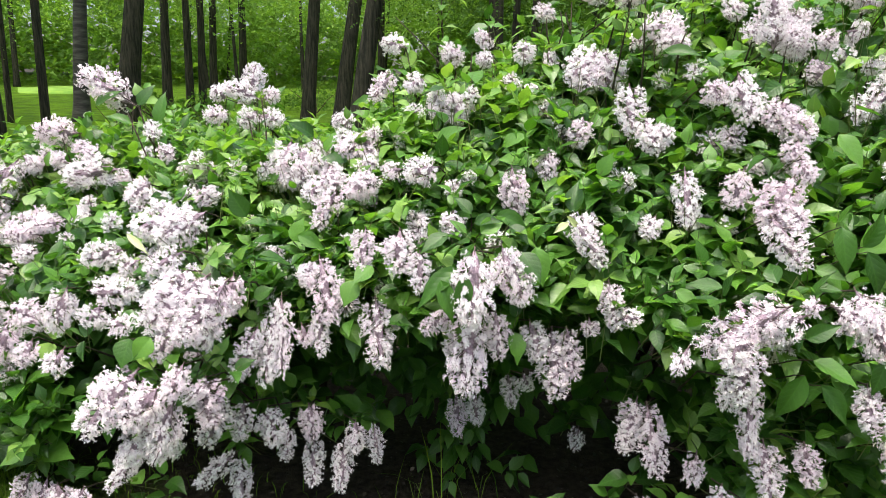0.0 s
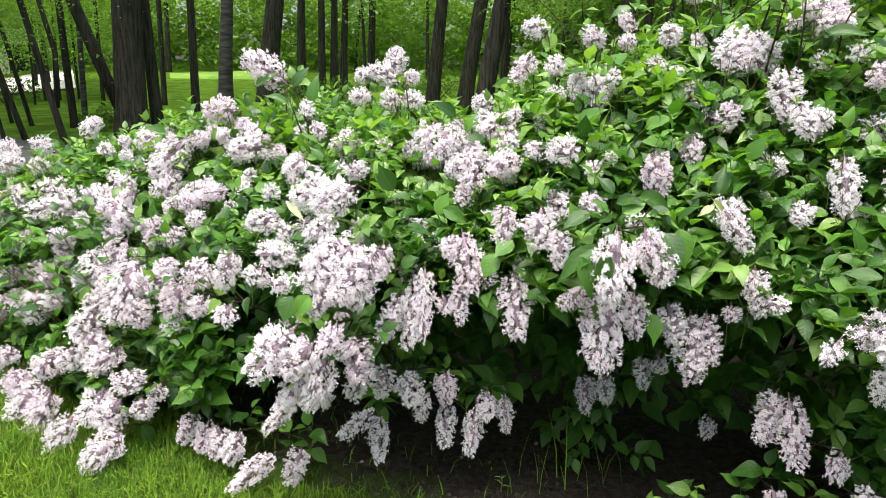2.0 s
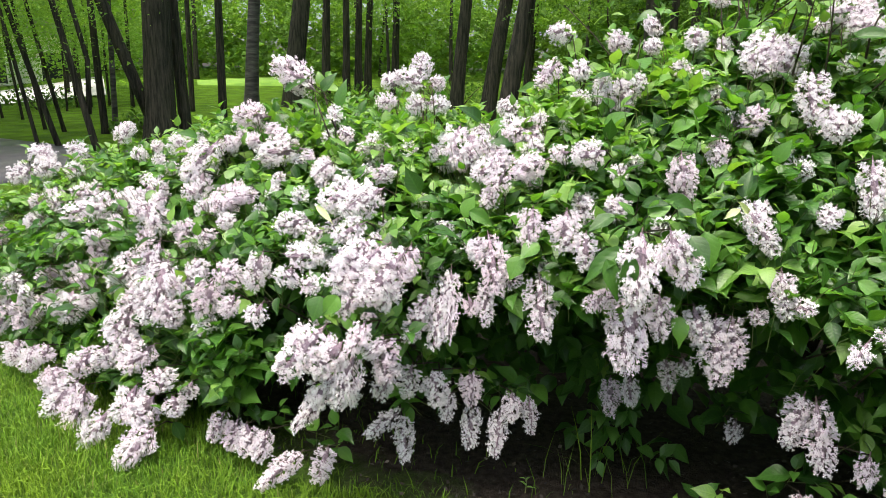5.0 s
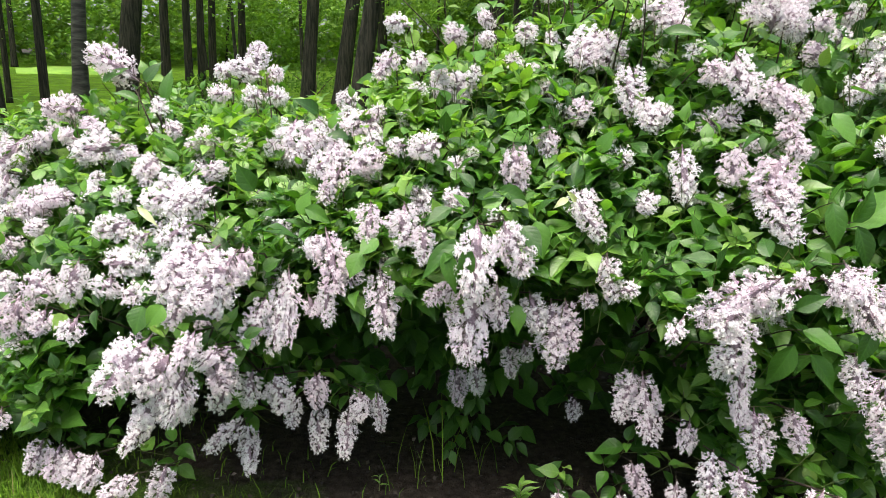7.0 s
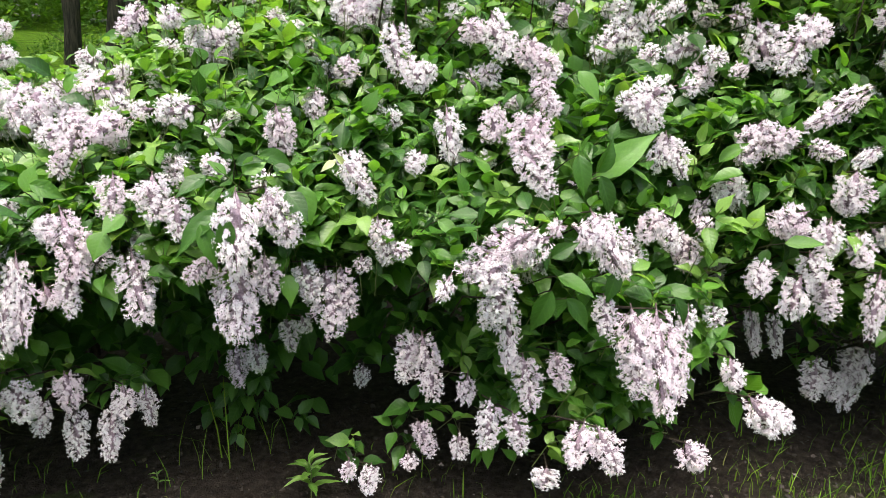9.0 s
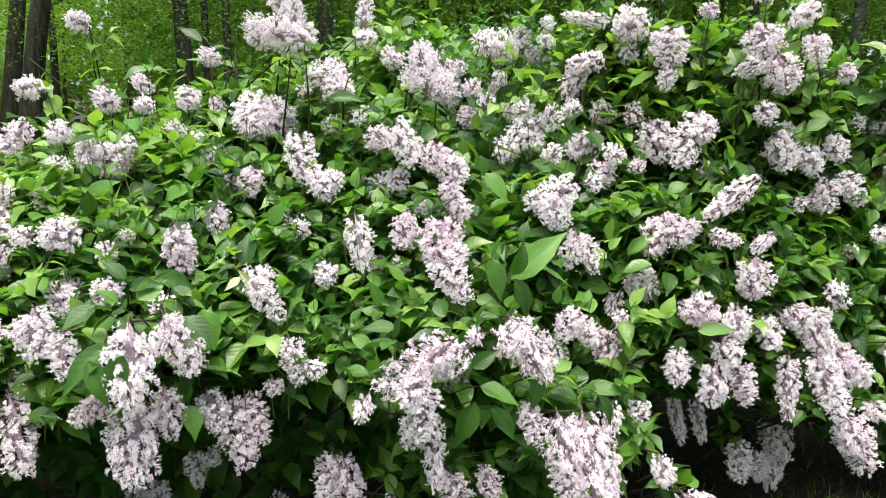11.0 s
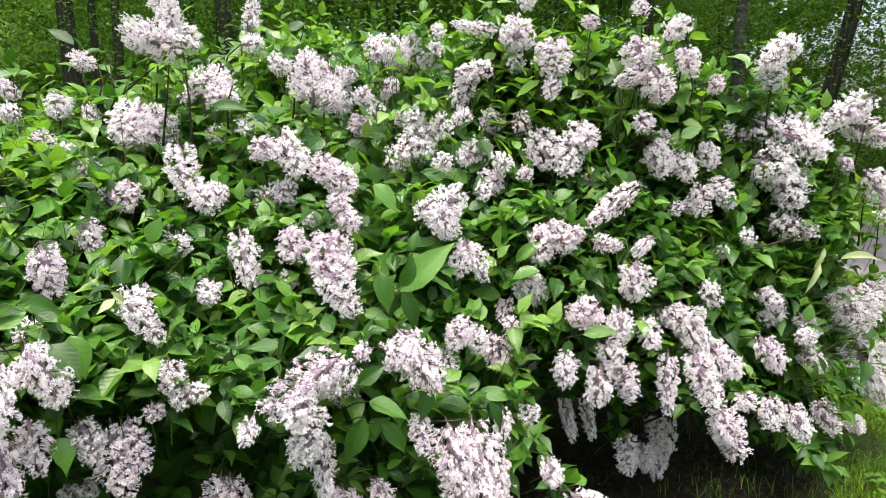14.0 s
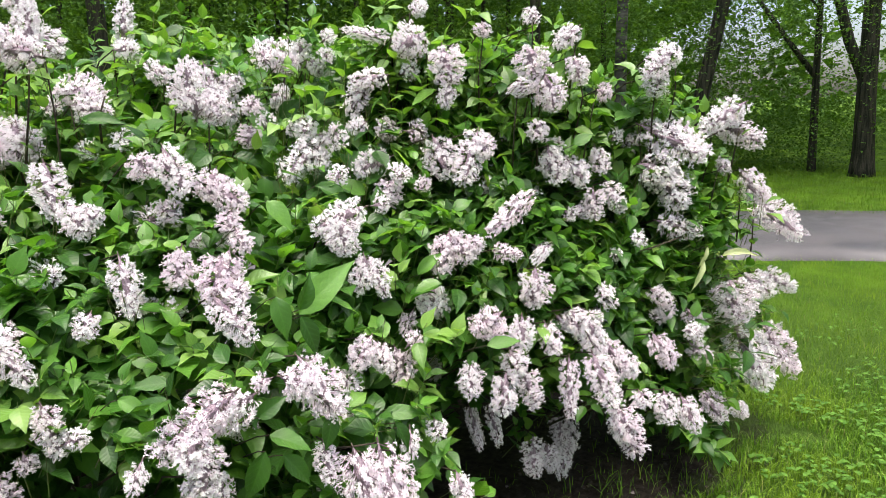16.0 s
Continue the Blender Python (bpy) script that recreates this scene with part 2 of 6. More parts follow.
def tube(points, radii, sides=6):
    """Vertices and faces of a bent tapering round bar."""
    verts, faces = [], []
    for i, c in enumerate(points):
        c = Vector(c)
        way = (Vector(points[min(i + 1, len(points) - 1)]) - Vector(points[max(i - 1, 0)]))
        turn = frame_of(way, (0.31, 0.17, 0.93) if abs(way.normalized().z) < 0.9 else (1, 0, 0))
        for k in range(sides):
            a = 2 * math.pi * k / sides
            verts.append(tuple(c + turn @ Vector((math.cos(a) * radii[i], 0, math.sin(a) * radii[i]))))
    for i in range(len(points) - 1):
        for k in range(sides):
            a, b = i * sides + k, i * sides + (k + 1) % sides
            faces.append((a, b, b + sides, a + sides))
    top = len(points) - 1
    faces.append(tuple(range(sides - 1, -1, -1)))
    faces.append(tuple(top * sides + k for k in range(sides)))
    return verts, faces


def joined(pieces):
    verts, faces = [], []
    for v, f in pieces:
        n = len(verts)
        verts += v
        faces += [tuple(i + n for i in face) for face in f]
    return verts, faces


# ---- ground ----
def ground_z(x, y):
    r = math.hypot(x, y)
    side = min(1.0, max(0.0, (math.degrees(math.atan2(x, max(y, 0.01))) + 47) / 12))
    rise = 0.05 * (0.15 + 0.85 * side * side * (3 - 2 * side))
    far = min(r, 60.0) - 16.0
    return 0.05 * max(min(r, 16.0) - 8.0, 0.0) + rise * max(far, 0.0) + 0.01 * max(r - 60.0, 0.0)


verts, faces = [], []
radii = [0.0, 0.8] + [0.8 + 0.25 * i for i in range(1, 40)] + [11 + 1.0 * i for i in range(30)] + [45, 55, 80, 150, 400, 1500]
SPOKES = 96
for r in radii:
    for k in range(SPOKES):
        a = 2 * math.pi * k / SPOKES
        x, y = r * math.cos(a), r * math.sin(a) + 2.0
        bump = 0.018 * noise.noise((x * 1.3, y * 1.3, 0)) + 0.006 * noise.noise((x * 6, y * 6, 3))
        verts.append((x, y, ground_z(x, y) + bump - 0.01))
for i in range(len(radii) - 1):
    for k in range(SPOKES):
        a, b = i * SPOKES + k, i * SPOKES + (k + 1) % SPOKES
        faces.append((a, b, b + SPOKES, a + SPOKES) if i else (a, b + SPOKES, a + SPOKES))
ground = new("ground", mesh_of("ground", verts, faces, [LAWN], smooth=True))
tagged(ground, "short park lawn with bare wet soil under the shrub, stretched as shade at its right end", "lawn", kind="structure")


def strip(centre, half, lift):
    """A flat paved strip that follows the ground along a centre line."""
    pts = []
    for i in range(len(centre) - 1):
        (ax, ay), (bx, by) = centre[i], centre[i + 1]
        for s in range(12):
            pts.append((ax + (bx - ax) * s / 12, ay + (by - ay) * s / 12))
    pts.append(centre[-1])
    for _ in range(14):
        pts = [pts[0]] + [tuple((pts[i - 1][d] + 2 * pts[i][d] + pts[i + 1][d]) / 4 for d in (0, 1)) for i in range(1, len(pts) - 1)] + [pts[-1]]
    verts, faces = [], []
    for i, (x, y) in enumerate(pts):
        ax, ay = pts[max(i - 1, 0)]
        bx, by = pts[min(i + 1, len(pts) - 1)]
        n = Vector((-(by - ay), bx - ax)).normalized()
        wob = 0.10 * noise.noise((x * 0.7, y * 0.7, 5))
        row = [-half - wob, -half * 0.5, 0.0, half * 0.5, half - wob]
        for k, o in enumerate([row[0]] + row + [row[-1]]):
            px, py = x + n.x * o, y + n.y * o
            down = -0.12 if k in (0, 6) else 0.0
            verts.append((px, py, ground_z(px, py) + lift + down))
    for i in range(len(pts) - 1):
        for k in range(6):
            a = i * 7 + k
            faces.append((a, a + 1, a + 8, a + 7))
    return verts, faces


v, f = strip([(-26, 10.5), (-13, 8.9), (-8.2, 8.1), (-5, 8.1), (-1, 7.8), (3.2, 7.0), (6.3, 5.6), (8.55, 3.0), (10.3, 0.2), (14, -6)], 1.3, 0.025)
tagged(new("path", mesh_of("path", v, f, [ASPHALT], smooth=True)), "wet grey asphalt park path across the lawn", "path", kind="structure")
v, f = strip([(-7.7, 8.3), (-7.9, 6.5), (-8.3, 4.0), (-9.5, -1.0)], 1.0, 0.031)
tagged(new("side_path", mesh_of("side_path", v, f, [ASPHALT], smooth=True)), "wet grey asphalt side path joining the main path", "path", kind="structure")


# ---- lilac shrub: shape of its front ----
def front_y(x, z):
    """How far ahead the leafy front of the shrub stands."""
    return (1.785 - 1.267 * z + 1.663 * z * z - 0.256 * z**3 - 0.099 * x + 0.018 * x * z - 0.236 * x * z * z
            + 0.042 * x * x + 0.017 * x * x * z - 0.010 * x**3)


def top_z(x):
    """Height of the leafy crown along the shrub."""
    return float(np.interp(x, [-3.3, -2.5, -1.6, -1.0, -0.5, 0.0, 0.5, 1.1, 1.6, 2.1, 2.6, 3.0], [0.62, 0.85, 1.05, 1.10, 1.02, 1.28, 1.48, 1.66, 1.70, 1.62, 1.42, 0.95]))


def skirt_z(x):
    """Lowest height of dense leaves: the front hangs over a hollow in the middle and by the end."""
    return float(np.interp(x, [-3.3, -1.7, -1.25, -0.9, -0.55, 0.52, 0.66, 0.78, 1.30, 1.5, 2.1, 2.5, 3.0], [0.08, 0.10, 0.14, 0.45, 0.68, 0.66, 0.60, 0.16, 0.18, 0.72, 0.72, 0.50, 0.40]))


shrub = new("lilac_shrub")
tagged(shrub, "large flowering lilac shrub with drooping pale pink panicles", "shrub")


# a leaf 1 long: pointed oval folded along its rib, its halves arched, tip bent down
OVAL = ((0.0, 0.02), (0.10, 0.27), (0.25, 0.45), (0.42, 0.48), (0.62, 0.36), (0.81, 0.15), (1.0, 0.0))
SHORT_OVAL = ((0.0, 0.02), (0.2, 0.42), (0.5, 0.47), (0.78, 0.22), (1.0, 0.0))


def leaf_shape(fold, droop, wide, twist=0.0, rows=OVAL, cols=(-1, 0, 1)):
    verts, uvs, faces = [], [], []
    wave = R.uniform(0, 6.28)
    for s, w in rows:
        y = s * (1 - 0.12 * droop * s)
        z = -droop * 0.35 * s * s
        tw = twist * s
        for side in cols:
            x = side * w * wide
            up = abs(x) * fold * (1.35 - 0.35 * abs(side)) + 0.022 * side * side * math.sin(s * 13 + wave * (1 if side > 0 else 2))
            verts.append((x * math.cos(tw) - up * math.sin(tw), y, z + up * math.cos(tw) + x * math.sin(tw)))
            uvs.append((0.5 + side * w * 0.98, s))
    n = len(cols)
    for i in range(len(rows) - 1):
        for k in range(n - 1):
            a = i * n + k
            faces.append((a, a + 1, a + n + 1, a + n))
    return np.array(verts), faces, np.array(uvs)


R = random.Random(7)
BENDS = ((0.22, 0.5, 0.60, 0.1), (0.42, 0.9, 0.56, -0.15), (0.15, 0.35, 0.63, 0.25), (0.55, 0.7, 0.53, -0.1), (0.30, 1.2, 0.59, 0.0))
LEAF_FORMS = [leaf_shape(*bend) for bend in BENDS]
FINE_FORMS = [leaf_shape(*bend, cols=(-1, -0.55, 0, 0.55, 1)) for bend in BENDS]
ROUGH_FORMS = [leaf_shape(f, d, w, tw, SHORT_OVAL) for f, d, w, tw in ((0.25, 0.5, 0.58, 0.1), (0.5, 0.9, 0.54, -0.15), (0.3, 1.1, 0.58, 0.2))]


class Heap:
    """Gathers many small shapes into one mesh."""

    def __init__(self):
        self.v, self.f, self.u, self.n = [], [], [], 0

    def add(self, form, m):
        verts, faces, uvs = form
        a = np.array(m)
        self.v.append(verts @ a[:3, :3].T + a[:3, 3])
        self.f += [tuple(i + self.n for i in face) for face in faces]
        self.u.append(uvs)
        self.n += len(verts)

    def mesh(self, name, mats):
        return mesh_of(name, np.concatenate(self.v).tolist(), self.f, mats, uvs=np.concatenate(self.u), smooth=True)


def near_unit(spread):
    return Vector((R.gauss(0, spread), R.gauss(0, spread), R.gauss(0, spread)))


# ---- flower panicles ----
def floret(verts, faces, uvs, at, way, size):
    """A slim trumpet with four lobes."""
    turn = frame_of(way, (R.uniform(-1, 1), R.uniform(-1, 1), R.uniform(-1, 1)))
    n = len(verts)
    h = 0.0120 * size * R.uniform(0.8, 1.15)
    for k in range(3):
        a = 2.094 * k
        verts.append(at + turn @ Vector((math.cos(a) * 0.0018 * size, h * 0.86, math.sin(a) * 0.0018 * size)))
        uvs.append((0.5, 0.6))
    verts.append(at + turn @ Vector((0, h * 0.90, 0)))
    uvs.append((0.5, 0.8))
    start = R.uniform(0, math.pi)
    for k in range(4):
        a = start + math.pi / 2 * k
        r = 0.0050 * size * R.uniform(0.82, 1.15)
        for da in (-0.44, 0.44):
            verts.append(at + turn @ Vector((math.cos(a + da) * r, h * 1.03 + 0.0012 * size * R.uniform(-1.0, 0.8), math.sin(a + da) * r)))
            uvs.append((0.5, 1.0))
        faces.append((n + 3, n + 4 + 2 * k, n + 5 + 2 * k))
    verts.append(at)
    uvs.append((0.5, 0.0))
    faces.extend((n + 12, n + k, n + (k + 1) % 3) for k in range(3))


def panicle_mesh(name, length, wide, count, sprays=34):
    """A cone of side sprays round one axis along +y, set with florets."""
    verts, faces, uvs = [], [], []
    stems = [tube([(0, -0.007, 0), (0, length * 0.5, 0.004), (0, length * 0.95, 0)], [0.0020, 0.0016, 0.0006], 4)]
    for i in range(sprays):
        s = (i + 0.5) / sprays
        a = i * 2.4 + R.uniform(-0.3, 0.3)
        shape = min(1.0, 0.55 + 2.2 * s) * (1.0 - s**2.2) ** 0.75 + 0.10
        reach = wide / 2 * shape * R.uniform(0.70, 1.10)
        root = Vector((0, s * length * 0.9, 0))
        tip = root + Vector((math.cos(a) * reach, R.uniform(0.15, 0.55) * reach + 0.006, math.sin(a) * reach))
        stems.append(tube([tuple(root), tuple(tip)], [0.0011, 0.0006], 3))
        for _ in range(max(3, int(count / sprays * (0.4 + shape * 0.9)))):
            u = R.uniform(0.25, 1.0) ** 0.5
            at = root.lerp(tip, u) + near_unit(0.0036)
            way = (at - root).normalized() * 0.35 + (at - Vector((0, at.y, 0))).normalized() * 1.1 + Vector((0, 0.25, 0)) + near_unit(0.36)
            floret(verts, faces, uvs, at, way, R.uniform(0.75, 1.05))
    # buds that fill the heart of the cone
    n = len(verts)
    for i in range(7):
        s = i / 6
        shape = min(1.0, 0.55 + 2.2 * s) * (1.0 - s**2.2) ** 0.75 + 0.05
        for k in range(7):
            a = 0.898 * k + 0.4 * i
            r = 0.34 * wide / 2 * shape * min(1.0, 0.25 + 2.4 * s) * R.uniform(0.6, 1.3)
            verts.append(Vector((math.cos(a) * r, length * (0.02 + 0.9 * s) + R.uniform(-0.003, 0.003), math.sin(a) * r)))
            uvs.append((0.5, 0.0))
    for i in range(6):
        for k in range(7):
            a, b = n + i * 7 + k, n + i * 7 + (k + 1) % 7
            faces += [(a, b, b + 7), (a, b + 7, a + 7)]
    slots = [0] * (len(faces) - 84) + [2] * 84
    v, f = joined(stems)
    n = len(verts)
    verts += [Vector(q) for q in v]
    faces += [tuple(i + n for i in face) for face in f]
    uvs += [(0.5, 0.0)] * len(v)
    slots += [1] * len(f)
    return mesh_of(name, [tuple(q) for q in verts], faces, [PETAL, STALK, BUD], slots, uvs)


PANICLES = [panicle_mesh("panicle", 0.095, 0.068, 350) for _ in range(4)]
SMALL = [panicle_mesh("small_panicle", 0.055, 0.045, 125, 22) for _ in range(4)]
LONG = [panicle_mesh("long_panicle", 0.15, 0.068, 420, 46) for _ in range(3)]
WIDE = [panicle_mesh("wide_panicle", 0.125, 0.100, 560, 52) for _ in range(3)]

SHOOTS, CROWDED = [], []


def bloom(x, y, z, dx, dy, dz, wide):
    """One flower panicle hanging from (x, y, z) along (dx, dy, dz)."""
    grow = 1.24 if x < -0.9 else 1.15
    way, wide = Vector((dx, dy, dz)) * grow, wide * grow
    long = way.length + 0.012
    ratio = long / wide
    if long < 0.085 and wide < 0.062:
        mesh, base_l, base_w = R.choice(SMALL), 0.060, 0.058
    elif wide > 0.092 and ratio < 1.7:
        mesh, base_l, base_w = R.choice(WIDE), 0.131, 0.115
    elif ratio > 1.6:
        mesh, base_l, base_w = R.choice(LONG), 0.156, 0.082
    else:
        mesh, base_l, base_w = R.choice(PANICLES), 0.101, 0.082
    turn = frame_of(way + Vector((R.gauss(0, 0.06), R.gauss(-0.1, 0.1), R.gauss(0, 0.06))) * long, (0, 0, 1), R.uniform(0, 6.28))
    sw, sl = max(0.5, wide / base_w), long / base_l
    m = Matrix.Translation((x, y, z)) @ turn.to_4x4() @ Matrix.Diagonal((sw, sl, sw, 1))
    part("flower_panicle", mesh, shrub, m=m)
    SHOOTS.append((Vector((x, y, z)), way.normalized(), wide))
    for s in (0.1, 0.5, 0.9):
        CROWDED.append((x + dx * s, y + dy * s, z + dz * s, wide))


# left wing
bloom(-3.267, 3.301, 0.873, 0.133, 0.025, -0.025, 0.101)
bloom(-3.212, 3.248, 0.787, -0.077, -0.035, -0.065, 0.117)
bloom(-3.112, 3.160, 0.795, 0.109, 0.032, 0.023, 0.097)
bloom(-2.864, 3.157, 0.937, 0.080, 0.007, -0.045, 0.095)
bloom(-2.757, 2.990, 0.824, 0.075, 0.015, -0.011, 0.085)
bloom(-2.450, 3.019, 0.960, 0.053, 0.033, 0.081, 0.083)
bloom(-2.911, 2.941, 0.696, 0.026, -0.013, -0.074, 0.092)
bloom(-2.720, 2.872, 0.745, 0.021, -0.021, -0.100, 0.083)
bloom(-2.549, 2.768, 0.738, 0.111, 0.026, 0.001, 0.085)
bloom(-2.039, 2.616, 0.758, -0.264, -0.079, -0.066, 0.110)
bloom(-1.961, 2.511, 0.804, 0.085, 0.025, 0.018, 0.113)
bloom(-1.853, 2.392, 0.790, 0.043, -0.020, -0.116, 0.125)
bloom(-2.220, 2.809, 0.915, 0.045, 0.016, 0.019, 0.069)
bloom(-2.105, 2.807, 0.955, 0.025, 0.013, 0.027, 0.055)
bloom(-1.949, 2.791, 1.041, 0.021, -0.015, -0.078, 0.094)
bloom(-1.648, 2.624, 1.028, -0.100, -0.061, -0.147, 0.125)
bloom(-1.633, 2.648, 1.044, 0.042, -0.001, -0.041, 0.075)
bloom(-1.615, 2.434, 0.915, -0.005, -0.025, -0.092, 0.071)
bloom(-2.109, 2.396, 0.639, 0.021, -0.029, -0.133, 0.070)
bloom(-2.756, 2.810, 0.604, -0.069, -0.027, -0.043, 0.074)
bloom(-3.137, 3.003, 0.565, -0.090, -0.030, -0.032, 0.070)
bloom(-3.052, 2.883, 0.497, -0.086, -0.034, -0.054, 0.092)
bloom(-3.228, 2.820, 0.405, 0.109, 0.011, -0.059, 0.123)
bloom(-2.194, 2.339, 0.519, 0.054, -0.009, -0.084, 0.087)
bloom(-2.292, 2.382, 0.488, 0.052, 0.001, -0.044, 0.076)
bloom(-2.645, 2.539, 0.395, -0.037, -0.022, -0.054, 0.082)
bloom(-2.433, 2.454, 0.460, -0.008, -0.021, -0.077, 0.079)
bloom(-1.787, 2.232, 0.610, -0.087, -0.049, -0.113, 0.115)
bloom(-1.669, 2.182, 0.676, -0.032, -0.052, -0.173, 0.134)
bloom(-1.698, 2.091, 0.514, -0.037, -0.031, -0.086, 0.099)
bloom(-2.887, 2.570, 0.310, 0.046, -0.007, -0.068, 0.099)
bloom(-2.656, 2.470, 0.328, -0.019, -0.032, -0.105, 0.122)
bloom(-2.475, 2.377, 0.342, -0.030, -0.039, -0.126, 0.117)
bloom(-2.680, 2.406, 0.204, -0.035, -0.025, -0.066, 0.070)
bloom(-2.387, 2.349, 0.358, -0.020, -0.024, -0.075, 0.090)
bloom(-2.147, 2.249, 0.420, -0.005, -0.028, -0.106, 0.126)
bloom(-2.046, 2.213, 0.438, 0.011, -0.012, -0.057, 0.066)
bloom(-2.309, 2.334, 0.395, -0.002, -0.013, -0.049, 0.076)
bloom(-2.470, 2.260, 0.165, -0.027, -0.027, -0.079, 0.102)
bloom(-2.319, 2.185, 0.182, -0.011, -0.024, -0.083, 0.086)
bloom(-2.215, 2.152, 0.205, -0.013, -0.016, -0.051, 0.072)
bloom(-2.161, 2.058, 0.147, 0.053, -0.016, -0.113, 0.093)
bloom(-2.106, 2.060, 0.164, 0.016, -0.014, -0.067, 0.081)
bloom(-1.705, 2.054, 0.444, -0.068, -0.041, -0.096, 0.098)
bloom(-1.728, 1.992, 0.383, 0.028, -0.020, -0.104, 0.107)
bloom(-1.902, 2.036, 0.256, -0.050, -0.029, -0.066, 0.101)
bloom(-1.809, 2.005, 0.301, -0.017, -0.020, -0.064, 0.099)
bloom(-1.959, 2.008, 0.141, -0.080, -0.050, -0.121, 0.095)
bloom(-1.897, 1.964, 0.144, -0.027, -0.042, -0.140, 0.099)
bloom(-1.612, 1.889, 0.210, -0.034, -0.034, -0.101, 0.104)
bloom(-1.704, 1.839, 0.121, -0.064, -0.041, -0.101, 0.087)
# left shoulder
bloom(-1.494, 2.232, 0.778, 0.113, 0.049, 0.087, 0.100)
bloom(-1.566, 2.228, 0.763, -0.005, -0.023, -0.087, 0.100)
bloom(-1.470, 2.146, 0.740, 0.035, -0.005, -0.052, 0.075)
bloom(-1.569, 2.081, 0.639, -0.018, -0.055, -0.197, 0.128)
bloom(-1.488, 2.003, 0.599, 0.083, 0.010, -0.039, 0.104)
bloom(-1.286, 1.938, 0.673, 0.065, 0.001, -0.057, 0.088)
bloom(-1.291, 1.902, 0.621, -0.016, -0.030, -0.104, 0.088)
bloom(-1.523, 1.975, 0.518, 0.025, -0.015, -0.080, 0.093)
bloom(-1.131, 1.764, 0.626, -0.014, -0.017, -0.053, 0.051)
bloom(-1.440, 2.045, 0.656, 0.024, -0.010, -0.060, 0.083)
bloom(-0.965, 1.627, 0.655, -0.022, -0.016, -0.042, 0.047)
bloom(-1.565, 1.944, 0.349, -0.077, -0.037, -0.072, 0.094)
bloom(-1.518, 1.882, 0.291, 0.024, -0.010, -0.063, 0.102)
bloom(-1.528, 1.865, 0.186, -0.045, -0.031, -0.080, 0.103)
bloom(-1.469, 1.768, 0.120, -0.086, -0.046, -0.101, 0.095)
bloom(-1.450, 1.854, 0.201, 0.027, -0.006, -0.049, 0.077)
bloom(-1.375, 1.868, 0.258, -0.007, -0.012, -0.039, 0.048)
bloom(-1.266, 1.878, 0.146, -0.034, -0.028, -0.079, 0.061)
bloom(-1.200, 1.856, 0.143, -0.018, -0.024, -0.078, 0.064)
bloom(-1.147, 1.818, 0.148, 0.024, -0.015, -0.079, 0.088)
bloom(-1.058, 1.796, 0.150, -0.027, -0.026, -0.078, 0.061)
bloom(-0.918, 1.745, 0.114, -0.106, -0.048, -0.088, 0.063)
bloom(-0.840, 1.782, 0.121, -0.024, -0.032, -0.102, 0.071)
bloom(-1.274, 2.837, 1.242, -0.144, -0.005, 0.113, 0.123)
bloom(-1.466, 2.762, 1.128, -0.121, -0.023, 0.024, 0.112)
bloom(-1.041, 2.456, 1.113, 0.007, 0.016, 0.054, 0.049)
bloom(-1.169, 2.439, 1.022, -0.142, -0.039, -0.019, 0.102)
bloom(-1.417, 2.568, 1.027, -0.041, -0.006, 0.016, 0.060)
bloom(-1.348, 2.563, 1.053, -0.014, 0.007, 0.042, 0.060)
bloom(-0.969, 2.225, 0.996, -0.048, -0.022, -0.041, 0.062)
bloom(-0.775, 2.024, 0.940, -0.130, -0.039, -0.032, 0.113)
bloom(-0.958, 1.970, 0.835, -0.082, -0.024, -0.019, 0.076)
bloom(-1.080, 1.873, 0.743, -0.012, -0.028, -0.100, 0.078)
bloom(-0.961, 1.768, 0.767, 0.094, 0.020, -0.008, 0.079)
bloom(-0.921, 1.738, 0.732, -0.023, -0.014, -0.034, 0.069)
bloom(-0.851, 1.639, 0.729, 0.041, 0.007, -0.011, 0.049)
bloom(-0.936, 3.005, 1.200, -0.076, -0.020, -0.008, 0.068)
bloom(-0.874, 3.256, 1.264, -0.126, -0.016, 0.053, 0.098)
bloom(-0.915, 3.306, 1.291, 0.027, 0.032, 0.100, 0.100)
bloom(-0.826, 3.170, 1.265, 0.051, 0.019, 0.027, 0.068)
bloom(-0.811, 2.992, 1.215, -0.047, -0.025, -0.056, 0.091)
bloom(-0.784, 2.931, 1.197, 0.081, 0.014, -0.019, 0.082)
bloom(-1.006, 3.207, 1.263, -0.043, 0.000, 0.040, 0.070)
bloom(-0.788, 1.632, 0.384, -0.063, -0.038, -0.091, 0.051)
# middle
bloom(-0.744, 2.085, 1.010, 0.021, -0.005, -0.041, 0.077)
bloom(-0.692, 1.940, 0.956, -0.100, -0.042, -0.071, 0.099)
bloom(-0.686, 1.744, 0.885, -0.078, -0.029, -0.041, 0.058)
bloom(-0.580, 1.615, 0.854, -0.128, -0.058, -0.106, 0.108)
bloom(-0.525, 1.587, 0.848, -0.095, -0.053, -0.118, 0.098)
bloom(-0.634, 1.633, 0.862, -0.070, -0.040, -0.092, 0.094)
bloom(-0.630, 1.565, 0.783, -0.045, -0.037, -0.101, 0.064)
bloom(-0.548, 1.557, 0.792, -0.024, -0.025, -0.076, 0.068)
bloom(-0.520, 1.628, 0.854, -0.010, -0.022, -0.075, 0.062)
bloom(-0.515, 2.309, 1.134, -0.040, -0.045, -0.138, 0.121)
bloom(-0.455, 2.255, 1.119, -0.030, -0.038, -0.119, 0.118)
bloom(-0.467, 2.463, 1.136, 0.015, -0.015, -0.072, 0.096)
bloom(-0.355, 2.035, 1.048, -0.040, -0.024, -0.056, 0.072)
